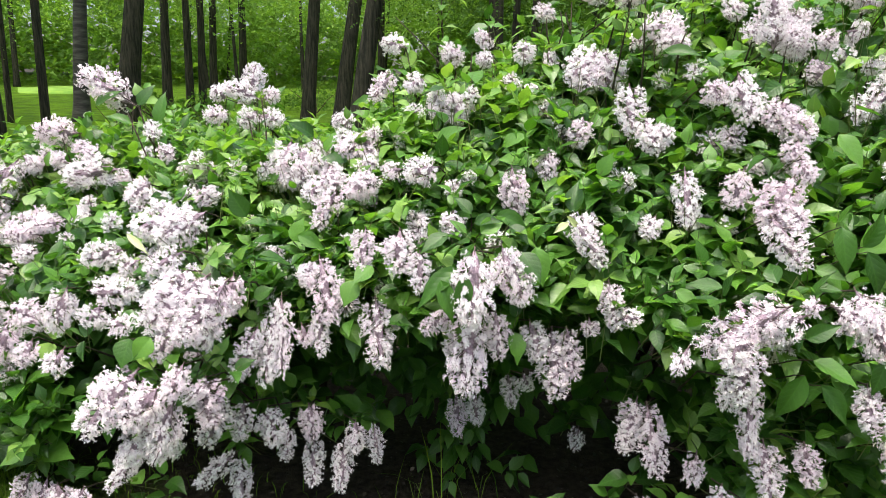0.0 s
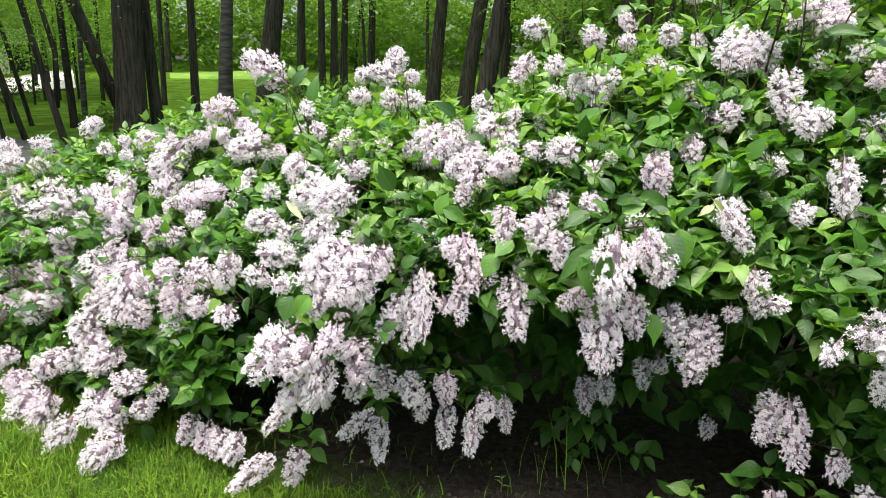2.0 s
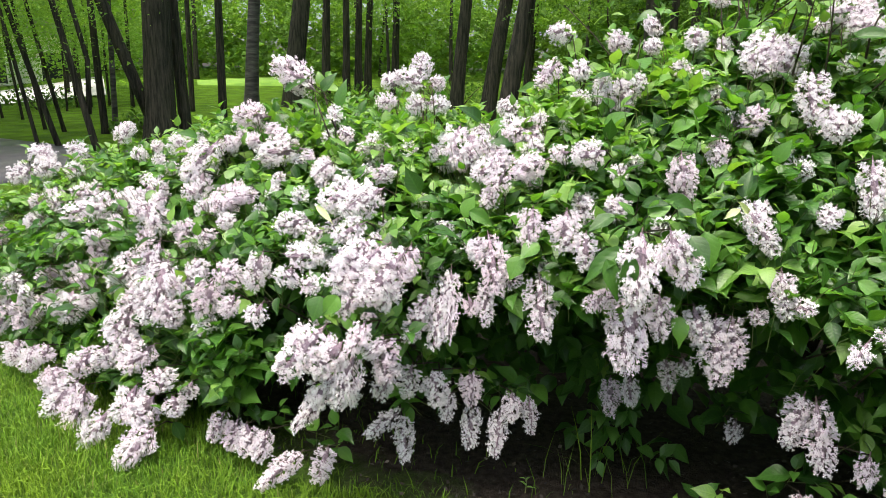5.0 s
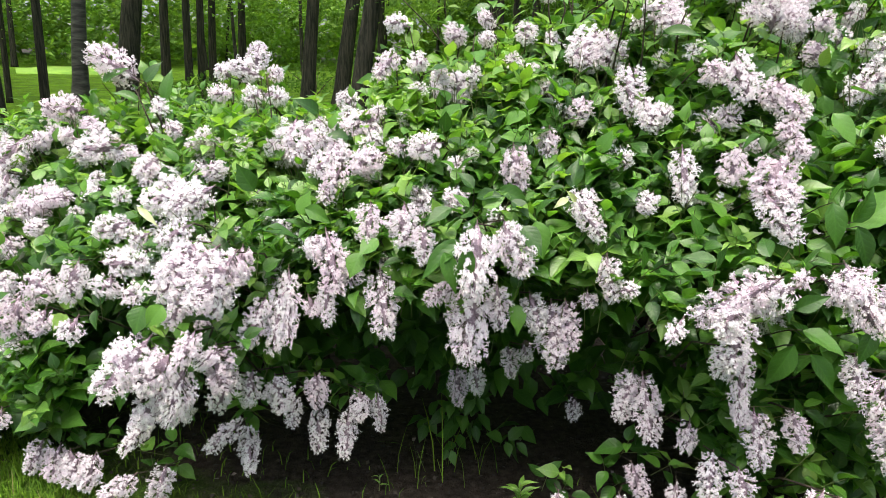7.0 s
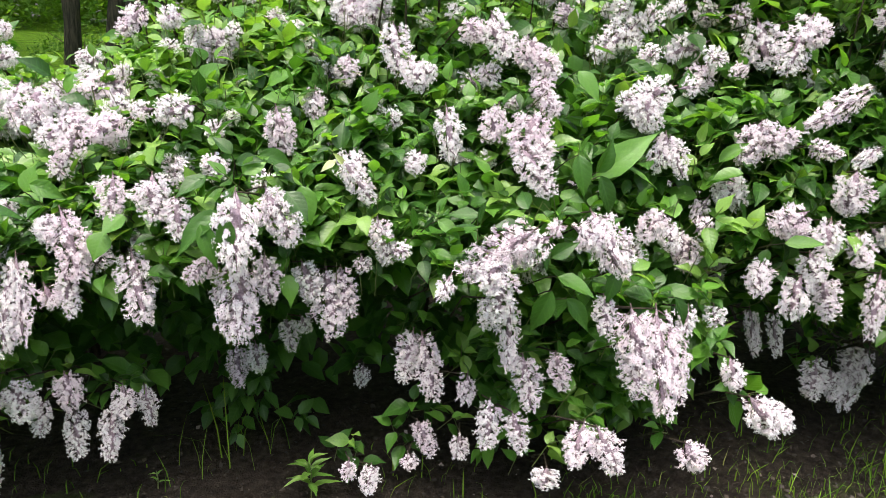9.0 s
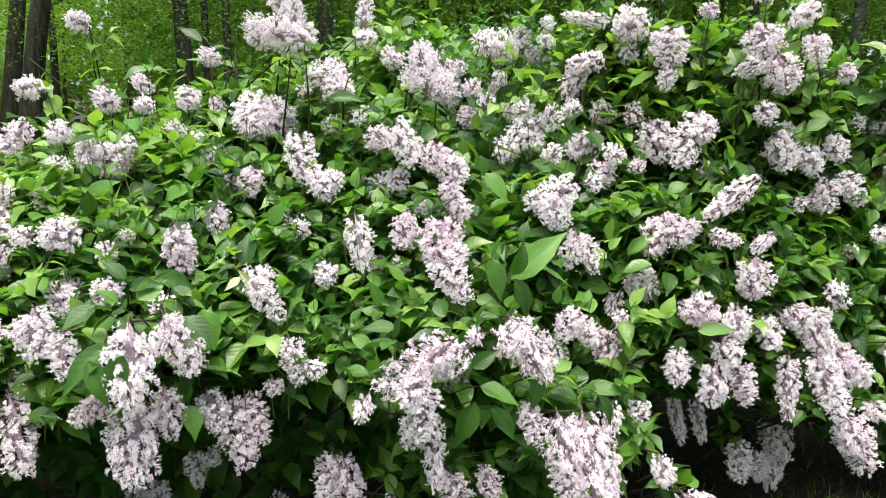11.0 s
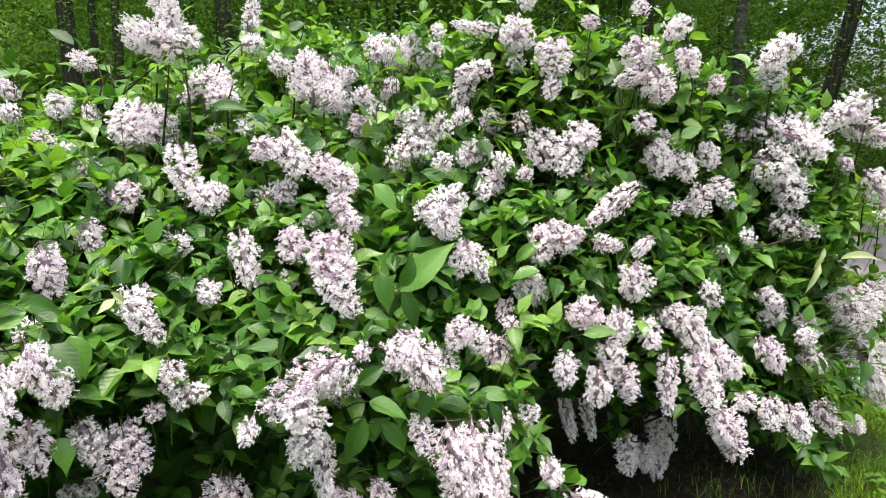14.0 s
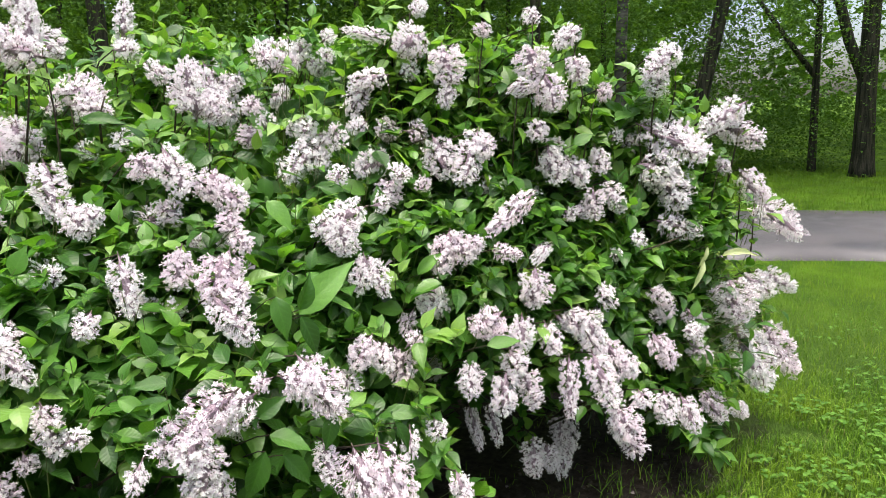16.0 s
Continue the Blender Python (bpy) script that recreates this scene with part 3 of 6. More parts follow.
bloom(-0.304, 1.912, 1.029, -0.043, -0.034, -0.094, 0.064)
bloom(-0.184, 1.955, 1.062, -0.083, -0.030, -0.042, 0.076)
bloom(-0.346, 2.623, 1.163, -0.057, -0.004, 0.036, 0.085)
bloom(-0.226, 2.298, 1.141, -0.113, -0.032, -0.020, 0.088)
bloom(-0.359, 2.130, 1.075, 0.013, -0.012, -0.058, 0.075)
bloom(-0.015, 1.905, 1.097, -0.078, -0.021, -0.009, 0.081)
bloom(-0.118, 1.914, 1.088, -0.040, -0.010, -0.000, 0.043)
bloom(-0.329, 1.756, 0.870, 0.026, -0.034, -0.156, 0.080)
bloom(-0.353, 1.761, 0.851, -0.005, -0.013, -0.047, 0.065)
bloom(-0.327, 1.721, 0.730, 0.014, -0.021, -0.097, 0.048)
bloom(-0.374, 1.712, 0.695, 0.018, -0.006, -0.039, 0.045)
bloom(-0.427, 1.725, 0.771, 0.027, -0.039, -0.176, 0.052)
bloom(-0.440, 1.711, 0.741, -0.028, -0.050, -0.168, 0.068)
bloom(-0.477, 1.656, 0.704, -0.039, -0.038, -0.111, 0.060)
bloom(-0.719, 1.492, 0.655, -0.103, -0.052, -0.107, 0.098)
bloom(-0.746, 1.478, 0.626, -0.050, -0.017, -0.018, 0.076)
bloom(-0.605, 1.485, 0.676, -0.024, -0.023, -0.068, 0.059)
bloom(-0.659, 1.458, 0.626, -0.053, -0.032, -0.075, 0.089)
bloom(-0.637, 1.484, 0.586, -0.029, -0.038, -0.120, 0.083)
bloom(-0.695, 1.508, 0.520, -0.055, -0.033, -0.076, 0.070)
bloom(-0.653, 1.526, 0.484, -0.004, -0.013, -0.049, 0.044)
bloom(-0.573, 1.532, 0.622, 0.007, -0.025, -0.104, 0.069)
bloom(-0.563, 1.612, 0.542, -0.016, -0.032, -0.112, 0.072)
bloom(-0.534, 1.695, 0.477, -0.011, -0.023, -0.081, 0.059)
bloom(-0.484, 1.741, 0.444, 0.022, -0.017, -0.086, 0.082)
bloom(-0.434, 1.761, 0.366, -0.004, -0.019, -0.071, 0.048)
bloom(-0.377, 1.774, 0.433, 0.013, -0.016, -0.075, 0.065)
bloom(-0.370, 1.801, 0.318, -0.010, -0.032, -0.115, 0.056)
bloom(-0.578, 1.731, 0.306, -0.084, -0.037, -0.069, 0.049)
bloom(-0.577, 1.760, 0.272, 0.008, -0.028, -0.117, 0.057)
bloom(-0.558, 1.508, 0.617, -0.035, -0.016, -0.030, 0.038)
bloom(-0.283, 1.818, 0.301, -0.000, -0.032, -0.123, 0.056)
bloom(-0.249, 1.800, 0.371, 0.005, -0.017, -0.070, 0.052)
bloom(-0.198, 1.821, 0.348, 0.006, -0.023, -0.096, 0.045)
bloom(-0.205, 1.758, 0.949, 0.007, -0.024, -0.099, 0.060)
bloom(-0.112, 1.713, 0.954, -0.001, -0.024, -0.091, 0.091)
bloom(-0.058, 1.660, 0.907, 0.005, -0.020, -0.083, 0.056)
bloom(-0.178, 1.722, 0.766, 0.026, -0.034, -0.157, 0.079)
bloom(0.077, 1.600, 0.928, 0.010, -0.036, -0.152, 0.100)
bloom(0.078, 1.690, 0.739, -0.018, -0.049, -0.175, 0.114)
bloom(0.024, 1.630, 0.753, -0.062, -0.022, -0.029, 0.051)
bloom(0.045, 1.930, 0.393, -0.002, -0.026, -0.098, 0.057)
bloom(0.051, 2.427, 1.296, -0.004, -0.024, -0.090, 0.109)
bloom(-0.026, 2.452, 1.315, -0.013, -0.028, -0.098, 0.060)
bloom(-0.077, 2.556, 1.346, -0.049, -0.019, -0.031, 0.073)
bloom(-0.190, 2.538, 1.365, -0.055, -0.037, -0.092, 0.067)
bloom(-0.149, 2.712, 1.466, -0.076, -0.013, 0.021, 0.070)
bloom(0.052, 2.705, 1.464, -0.040, -0.019, -0.038, 0.097)
bloom(-0.016, 2.982, 1.719, -0.061, 0.036, 0.025, 0.082)
# right middle
bloom(0.144, 1.617, 0.935, 0.048, -0.019, -0.117, 0.092)
bloom(0.135, 1.635, 0.761, 0.007, -0.024, -0.101, 0.058)
bloom(0.227, 1.681, 0.723, 0.027, -0.015, -0.086, 0.062)
bloom(0.291, 1.712, 0.688, 0.010, -0.037, -0.152, 0.097)
bloom(0.329, 1.699, 0.696, 0.000, -0.029, -0.114, 0.059)
bloom(0.100, 1.890, 0.418, 0.013, -0.015, -0.072, 0.055)
bloom(0.188, 1.799, 0.520, 0.005, -0.018, -0.074, 0.048)
bloom(0.224, 1.745, 0.546, 0.010, -0.005, -0.030, 0.041)
bloom(0.191, 1.904, 1.096, -0.000, -0.028, -0.110, 0.085)
bloom(0.311, 2.027, 1.137, -0.011, -0.022, -0.075, 0.059)
bloom(0.346, 1.742, 0.973, 0.056, -0.014, -0.108, 0.061)
bloom(0.421, 1.656, 0.837, 0.014, -0.023, -0.104, 0.063)
bloom(0.445, 1.608, 0.752, 0.033, 0.010, 0.007, 0.044)
bloom(0.378, 1.666, 0.734, 0.002, -0.007, -0.028, 0.043)
bloom(0.559, 1.761, 0.988, -0.025, -0.017, -0.044, 0.054)
bloom(0.531, 1.704, 0.493, -0.028, -0.037, -0.118, 0.074)
bloom(0.542, 1.653, 0.503, 0.018, -0.037, -0.159, 0.072)
bloom(0.427, 1.935, 0.286, -0.005, -0.014, -0.050, 0.043)
bloom(0.180, 2.613, 1.428, -0.050, -0.014, -0.006, 0.054)
bloom(0.287, 2.516, 1.479, -0.006, -0.017, -0.061, 0.079)
bloom(0.359, 2.439, 1.445, 0.004, -0.015, -0.064, 0.049)
bloom(0.512, 2.387, 1.441, -0.083, -0.044, -0.093, 0.110)
bloom(0.528, 2.309, 1.419, 0.023, -0.017, -0.089, 0.106)
bloom(0.644, 1.815, 1.105, 0.011, -0.035, -0.137, 0.064)
bloom(0.742, 1.963, 1.332, 0.027, -0.020, -0.040, 0.073)
bloom(0.558, 2.105, 1.324, 0.014, -0.035, -0.135, 0.084)
bloom(0.577, 1.976, 1.229, 0.016, -0.025, -0.082, 0.072)
bloom(0.602, 1.950, 1.182, 0.033, -0.012, 0.008, 0.056)
bloom(0.450, 2.313, 1.378, 0.038, -0.027, -0.053, 0.090)
bloom(0.419, 2.082, 1.226, -0.020, -0.007, -0.067, 0.074)
bloom(0.657, 2.367, 1.521, 0.102, -0.048, -0.027, 0.103)
bloom(0.672, 2.277, 1.470, 0.083, -0.038, -0.021, 0.082)
bloom(0.736, 1.380, 0.860, -0.143, 0.035, -0.106, 0.089)
bloom(0.654, 1.379, 0.804, -0.034, -0.000, -0.064, 0.069)
bloom(0.668, 1.379, 0.776, -0.020, -0.017, -0.113, 0.075)
bloom(0.718, 1.465, 0.654, -0.010, -0.027, -0.144, 0.052)
bloom(0.640, 1.413, 0.687, -0.004, -0.010, -0.053, 0.045)
bloom(0.557, 1.445, 0.742, -0.021, -0.002, -0.046, 0.038)
bloom(0.749, 1.483, 0.493, -0.009, -0.003, -0.028, 0.056)
bloom(0.653, 1.574, 0.404, -0.011, -0.009, -0.060, 0.047)
bloom(0.693, 1.500, 0.361, -0.023, -0.027, -0.104, 0.063)
bloom(0.729, 1.432, 0.357, 0.014, -0.027, -0.086, 0.058)
bloom(0.530, 1.640, 0.242, 0.027, -0.028, -0.085, 0.055)
bloom(0.623, 1.540, 0.245, -0.003, -0.013, -0.048, 0.046)
bloom(0.400, 1.661, 0.105, -0.014, -0.015, -0.059, 0.056)
bloom(0.337, 1.671, 0.125, -0.012, -0.010, -0.038, 0.043)
bloom(0.499, 1.626, 0.151, 0.008, -0.010, -0.031, 0.039)
bloom(0.610, 2.713, 1.741, -0.071, 0.023, -0.071, 0.135)
bloom(0.674, 2.631, 1.714, 0.039, -0.034, -0.075, 0.102)
bloom(0.670, 2.816, 1.779, -0.004, 0.015, 0.071, 0.097)
bloom(0.168, 2.663, 1.518, -0.028, 0.009, -0.032, 0.076)
bloom(0.387, 2.663, 1.623, -0.025, 0.004, -0.044, 0.079)
# right shoulder
bloom(0.777, 1.755, 1.114, -0.027, -0.007, -0.082, 0.068)
bloom(0.866, 1.675, 1.104, -0.063, 0.003, -0.102, 0.107)
bloom(0.790, 1.609, 1.013, 0.059, -0.045, -0.098, 0.080)
bloom(0.860, 1.625, 1.036, -0.010, -0.005, -0.043, 0.058)
bloom(0.903, 1.881, 1.253, 0.063, -0.040, -0.064, 0.082)
bloom(0.932, 1.889, 1.293, -0.028, -0.004, -0.072, 0.082)
bloom(0.924, 1.788, 1.185, -0.011, -0.006, -0.046, 0.063)
bloom(0.908, 1.732, 1.143, 0.011, -0.015, -0.048, 0.054)
bloom(0.806, 1.924, 1.356, 0.022, -0.034, -0.114, 0.090)
bloom(1.110, 2.379, 1.608, 0.043, -0.056, -0.173, 0.125)
bloom(0.990, 2.238, 1.514, -0.020, -0.001, -0.041, 0.075)
bloom(0.966, 2.338, 1.596, -0.030, 0.004, -0.038, 0.078)
bloom(1.168, 2.171, 1.405, -0.021, -0.002, -0.051, 0.076)
bloom(1.277, 2.015, 1.330, 0.038, -0.028, -0.057, 0.083)
bloom(1.289, 1.705, 1.167, -0.132, 0.043, -0.048, 0.081)
bloom(1.194, 1.675, 1.155, -0.021, -0.011, -0.090, 0.095)
bloom(1.259, 1.650, 1.028, 0.011, -0.026, -0.097, 0.056)
bloom(1.234, 1.642, 1.046, -0.004, -0.012, -0.062, 0.055)
bloom(1.158, 1.503, 0.857, -0.046, 0.005, -0.061, 0.071)
bloom(1.203, 1.551, 0.810, 0.010, -0.017, -0.061, 0.062)
bloom(0.906, 1.430, 0.884, 0.064, -0.053, -0.124, 0.095)
bloom(0.853, 1.414, 0.851, 0.059, -0.031, -0.032, 0.080)
bloom(0.828, 1.407, 0.856, -0.025, 0.008, -0.009, 0.039)
bloom(0.784, 1.391, 0.838, -0.099, 0.032, -0.038, 0.078)
bloom(0.935, 1.386, 0.681, -0.006, -0.016, -0.083, 0.054)
bloom(0.997, 1.357, 0.654, 0.002, -0.033, -0.149, 0.102)
bloom(1.053, 1.333, 0.655, -0.011, -0.047, -0.233, 0.084)
bloom(1.092, 1.328, 0.622, 0.006, -0.041, -0.178, 0.069)
bloom(0.991, 1.316, 0.556, 0.006, -0.023, -0.095, 0.067)
bloom(0.765, 1.468, 0.498, 0.004, -0.028, -0.121, 0.067)
bloom(0.837, 1.425, 0.519, 0.007, -0.021, -0.084, 0.055)
bloom(1.277, 1.312, 0.506, 0.002, -0.015, -0.063, 0.052)
bloom(1.200, 1.404, 0.620, 0.003, -0.013, -0.055, 0.044)
bloom(0.880, 1.327, 0.366, -0.035, -0.019, -0.083, 0.069)
bloom(0.900, 1.298, 0.368, 0.030, -0.031, -0.093, 0.068)
bloom(0.798, 1.351, 0.234, -0.007, -0.009, -0.034, 0.071)
bloom(1.114, 1.234, 0.329, 0.023, -0.018, -0.051, 0.067)
bloom(0.912, 2.560, 1.667, -0.001, 0.026, 0.138, 0.063)
bloom(0.858, 2.480, 1.652, 0.054, -0.026, 0.007, 0.060)
bloom(1.272, 2.329, 1.487, -0.017, 0.004, -0.024, 0.058)
# tall panicles on the crown
bloom(0.600, 2.150, 1.592, -0.120, -0.030, 0.012, 0.095)
bloom(0.577, 2.200, 1.614, -0.003, -0.030, 0.096, 0.070)
bloom(0.931, 2.000, 1.424, -0.010, -0.030, 0.134, 0.100)
bloom(0.970, 2.000, 1.481, 0.002, -0.030, -0.058, 0.090)
# right wing
bloom(1.329, 2.147, 1.407, -0.029, 0.006, -0.029, 0.054)
bloom(1.331, 2.001, 1.348, -0.134, 0.034, -0.094, 0.092)
bloom(1.514, 1.885, 1.295, -0.096, 0.029, -0.045, 0.091)
bloom(1.474, 1.825, 1.225, -0.037, 0.003, -0.056, 0.080)
bloom(1.626, 1.810, 1.356, 0.008, -0.030, -0.122, 0.107)
bloom(1.712, 1.687, 1.372, -0.090, 0.005, -0.143, 0.089)
bloom(1.709, 1.660, 1.362, -0.020, -0.006, -0.066, 0.068)
bloom(1.823, 1.545, 1.174, -0.161, 0.046, -0.088, 0.067)
bloom(1.534, 1.624, 1.076, -0.071, 0.009, -0.093, 0.091)
bloom(1.502, 1.610, 1.070, 0.052, -0.038, -0.075, 0.082)
bloom(1.580, 1.559, 1.065, -0.010, -0.004, -0.040, 0.057)
bloom(1.619, 1.529, 1.018, 0.066, -0.031, -0.019, 0.049)
bloom(1.456, 1.616, 0.939, -0.037, -0.004, -0.084, 0.079)
bloom(1.446, 1.614, 0.923, 0.028, -0.028, -0.076, 0.066)
bloom(1.390, 1.626, 0.858, -0.030, 0.001, -0.052, 0.046)
bloom(1.736, 1.460, 0.956, -0.007, -0.019, -0.100, 0.097)
bloom(1.834, 1.485, 1.013, -0.049, 0.012, -0.036, 0.041)
bloom(1.300, 1.604, 0.770, 0.000, -0.022, -0.099, 0.081)
bloom(1.323, 1.271, 0.408, 0.048, -0.035, -0.073, 0.079)
bloom(1.368, 1.267, 0.385, 0.046, -0.030, -0.054, 0.058)
bloom(1.585, 1.454, 0.846, -0.070, 0.017, -0.050, 0.095)
bloom(1.644, 1.428, 0.830, -0.021, -0.009, -0.081, 0.071)
bloom(1.719, 1.405, 0.796, -0.006, -0.015, -0.081, 0.064)
bloom(1.581, 1.417, 0.741, 0.010, -0.018, -0.065, 0.079)
bloom(1.500, 1.489, 0.705, -0.031, -0.006, -0.084, 0.068)
bloom(1.554, 1.404, 0.683, -0.022, -0.014, -0.104, 0.078)
bloom(1.620, 1.397, 0.677, 0.017, -0.030, -0.105, 0.071)
bloom(1.617, 1.862, 0.589, 0.014, -0.019, -0.061, 0.074)
bloom(1.594, 1.618, 0.498, -0.001, -0.027, -0.125, 0.044)
bloom(1.677, 1.608, 0.480, -0.000, -0.026, -0.117, 0.045)
bloom(1.850, 1.573, 0.321, -0.037, -0.009, -0.112, 0.074)
bloom(1.873, 1.398, 0.817, 0.036, -0.043, -0.131, 0.098)
bloom(1.832, 1.401, 0.819, 0.010, -0.018, -0.064, 0.073)
bloom(1.782, 1.361, 0.685, -0.012, -0.030, -0.160, 0.058)
bloom(1.857, 1.331, 0.685, 0.003, -0.036, -0.160, 0.088)
bloom(1.894, 1.252, 0.524, 0.037, -0.046, -0.142, 0.087)
bloom(1.576, 2.529, 1.648, -0.165, 0.093, 0.048, 0.104)
bloom(1.473, 2.531, 1.666, 0.015, -0.019, -0.061, 0.102)
bloom(1.497, 2.345, 1.637, 0.015, -0.016, -0.047, 0.060)
bloom(1.336, 2.363, 1.510, 0.040, -0.024, -0.017, 0.095)
bloom(1.589, 1.999, 1.560, -0.109, 0.052, -0.022, 0.068)
bloom(1.537, 2.060, 1.534, -0.060, 0.015, -0.081, 0.075)
bloom(1.499, 2.002, 1.407, -0.045, 0.019, -0.022, 0.058)
bloom(1.572, 1.940, 1.405, -0.041, 0.013, -0.041, 0.086)
bloom(1.346, 2.065, 1.371, 0.024, -0.016, -0.023, 0.048)
bloom(1.630, 2.025, 1.683, -0.124, 0.067, 0.021, 0.047)
bloom(1.703, 1.933, 1.697, -0.081, 0.032, -0.050, 0.115)
bloom(1.699, 1.841, 1.649, 0.010, -0.026, -0.114, 0.123)
bloom(1.680, 1.785, 1.518, -0.016, -0.002, -0.057, 0.055)
bloom(1.704, 2.013, 1.769, 0.038, -0.014, 0.031, 0.055)
bloom(1.845, 1.791, 1.722, -0.011, -0.000, -0.031, 0.056)
bloom(1.848, 1.637, 1.529, 0.005, -0.010, -0.039, 0.089)
bloom(1.883, 1.257, 0.522, 0.017, -0.036, -0.090, 0.070)
# right end
bloom(1.901, 1.592, 1.397, -0.019, -0.003, -0.050, 0.071)
bloom(1.950, 1.603, 1.314, 0.008, -0.026, -0.105, 0.095)
bloom(2.029, 1.583, 1.263, 0.030, -0.028, -0.072, 0.079)
bloom(2.146, 1.563, 1.306, 0.003, -0.018, -0.078, 0.063)
bloom(2.009, 1.596, 0.345, -0.017, -0.018, -0.116, 0.072)
bloom(2.066, 1.575, 0.324, -0.049, -0.022, -0.191, 0.067)
bloom(1.931, 1.585, 0.262, 0.012, -0.022, -0.078, 0.075)
bloom(1.944, 1.348, 0.704, 0.040, -0.042, -0.115, 0.079)
bloom(1.974, 1.329, 0.654, 0.052, -0.035, -0.064, 0.066)
bloom(1.964, 1.686, 1.705, -0.005, 0.010, 0.042, 0.051)
bloom(1.905, 1.651, 1.636, -0.008, -0.013, -0.092, 0.119)
bloom(1.930, 1.600, 1.546, 0.010, -0.024, -0.102, 0.107)
bloom(2.087, 1.591, 1.704, -0.062, 0.020, -0.062, 0.065)
bloom(2.048, 1.574, 1.608, -0.006, -0.011, -0.074, 0.075)
bloom(2.129, 1.546, 1.494, 0.035, -0.020, -0.011, 0.055)
bloom(2.446, 1.452, 1.639, -0.122, 0.048, -0.075, 0.093)
bloom(2.381, 1.478, 1.549, -0.033, 0.006, -0.058, 0.093)
bloom(2.172, 1.534, 1.183, 0.028, -0.032, -0.097, 0.067)
bloom(2.104, 1.533, 1.168, -0.020, -0.008, -0.095, 0.067)
bloom(2.781, 1.354, 1.449, -0.129, 0.082, -0.095, 0.096)
bloom(2.714, 1.450, 1.389, 0.122, -0.121, -0.085, 0.098)
bloom(2.367, 1.540, 1.376, 0.144, -0.150, -0.129, 0.102)
bloom(2.448, 1.499, 1.374, 0.103, -0.106, -0.089, 0.093)
bloom(2.346, 1.521, 1.235, 0.088, -0.084, -0.047, 0.133)
bloom(2.425, 1.477, 1.212, 0.005, -0.038, -0.137, 0.124)
bloom(2.896, 1.419, 1.185, 0.056, -0.072, -0.107, 0.102)
bloom(3.069, 1.438, 1.053, 0.118, -0.134, -0.150, 0.120)
bloom(2.707, 1.412, 1.192, 0.025, -0.015, 0.021, 0.065)
bloom(2.394, 1.474, 1.028, 0.093, -0.091, -0.058, 0.083)
bloom(2.783, 1.382, 0.765, -0.022, -0.021, -0.160, 0.172)
bloom(2.973, 1.406, 0.730, 0.067, -0.074, -0.077, 0.107)
bloom(2.849, 1.381, 0.564, 0.039, -0.091, -0.240, 0.163)
bloom(3.101, 1.381, 0.511, 0.043, -0.088, -0.215, 0.123)
bloom(3.109, 1.412, 0.732, 0.091, -0.092, -0.068, 0.079)
bloom(2.277, 1.411, 0.803, 0.043, -0.047, -0.045, 0.060)
bloom(2.330, 1.378, 0.737, 0.002, -0.009, -0.032, 0.057)
bloom(2.479, 1.383, 0.696, 0.025, -0.040, -0.078, 0.076)
bloom(2.202, 1.344, 0.668, 0.019, -0.041, -0.102, 0.082)
bloom(2.452, 1.349, 0.578, 0.034, -0.045, -0.067, 0.075)
bloom(2.129, 1.247, 0.511, -0.022, -0.003, -0.088, 0.071)
bloom(2.260, 1.261, 0.450, 0.012, -0.034, -0.101, 0.078)
bloom(2.448, 1.282, 0.411, 0.012, -0.037, -0.107, 0.075)
bloom(2.011, 1.265, 0.539, 0.011, -0.019, -0.040, 0.066)
bloom(2.706, 1.290, 0.288, 0.011, -0.021, -0.049, 0.063)

# ---- leaves of the shrub ----
foliage, inner, young, backing = Heap(), Heap(), Heap(), Heap()
single_leaves = []
FORM_MESHES = [mesh_of("leaf", v.tolist(), f, [LEAF_SINGLE], uvs=u, smooth=True) for v, f, u in FINE_FORMS]


crowd = np.array(CROWDED)
open_way = np.array((0.1, 0.0, 1.3)) - crowd[:, :3]
open_way /= np.linalg.norm(open_way, axis=1)[:, None]


def under_flowers(p):
    """Whether a leaf at p would stand out before a panicle: the flowers hang proud of the leaves, towards the open side."""
    d = np.array(p) - crowd[:, :3]
    out = (d * open_way).sum(1)
    aside = np.linalg.norm(d - out[:, None] * open_way, axis=1)
    return bool(((out > -0.012) & (out < 0.4) & (aside < 0.5 * crowd[:, 3] + 0.012)).any())


PALE_MESHES = [mesh_of("pale_leaf", v.tolist(), f, [LEAF_PALE], uvs=u, smooth=True) for v, f, u in FINE_FORMS]


def add_leaf(heap, at, way, up, size):
    d = way.normalized() * size
    if R.random() > 0.10 and any(under_flowers(at + d * s) for s in (0.25, 0.6, 0.9)):
        return
    m = placed(at, frame_of(way, up, R.uniform(-0.35, 0.35)), size)
    k = R.randrange(len(LEAF_FORMS))
    if heap is foliage and len(single_leaves) < 235 and -0.45 < at.x < 1.45 and 0.55 < at.z < 1.15 and R.random() < 0.45:
        single_leaves.append((k, m))
    else:
        heap.add(ROUGH_FORMS[k % 3] if heap is inner or heap is backing or at.y > 2.9 else LEAF_FORMS[k], m)


twigs, green_twigs = [], []


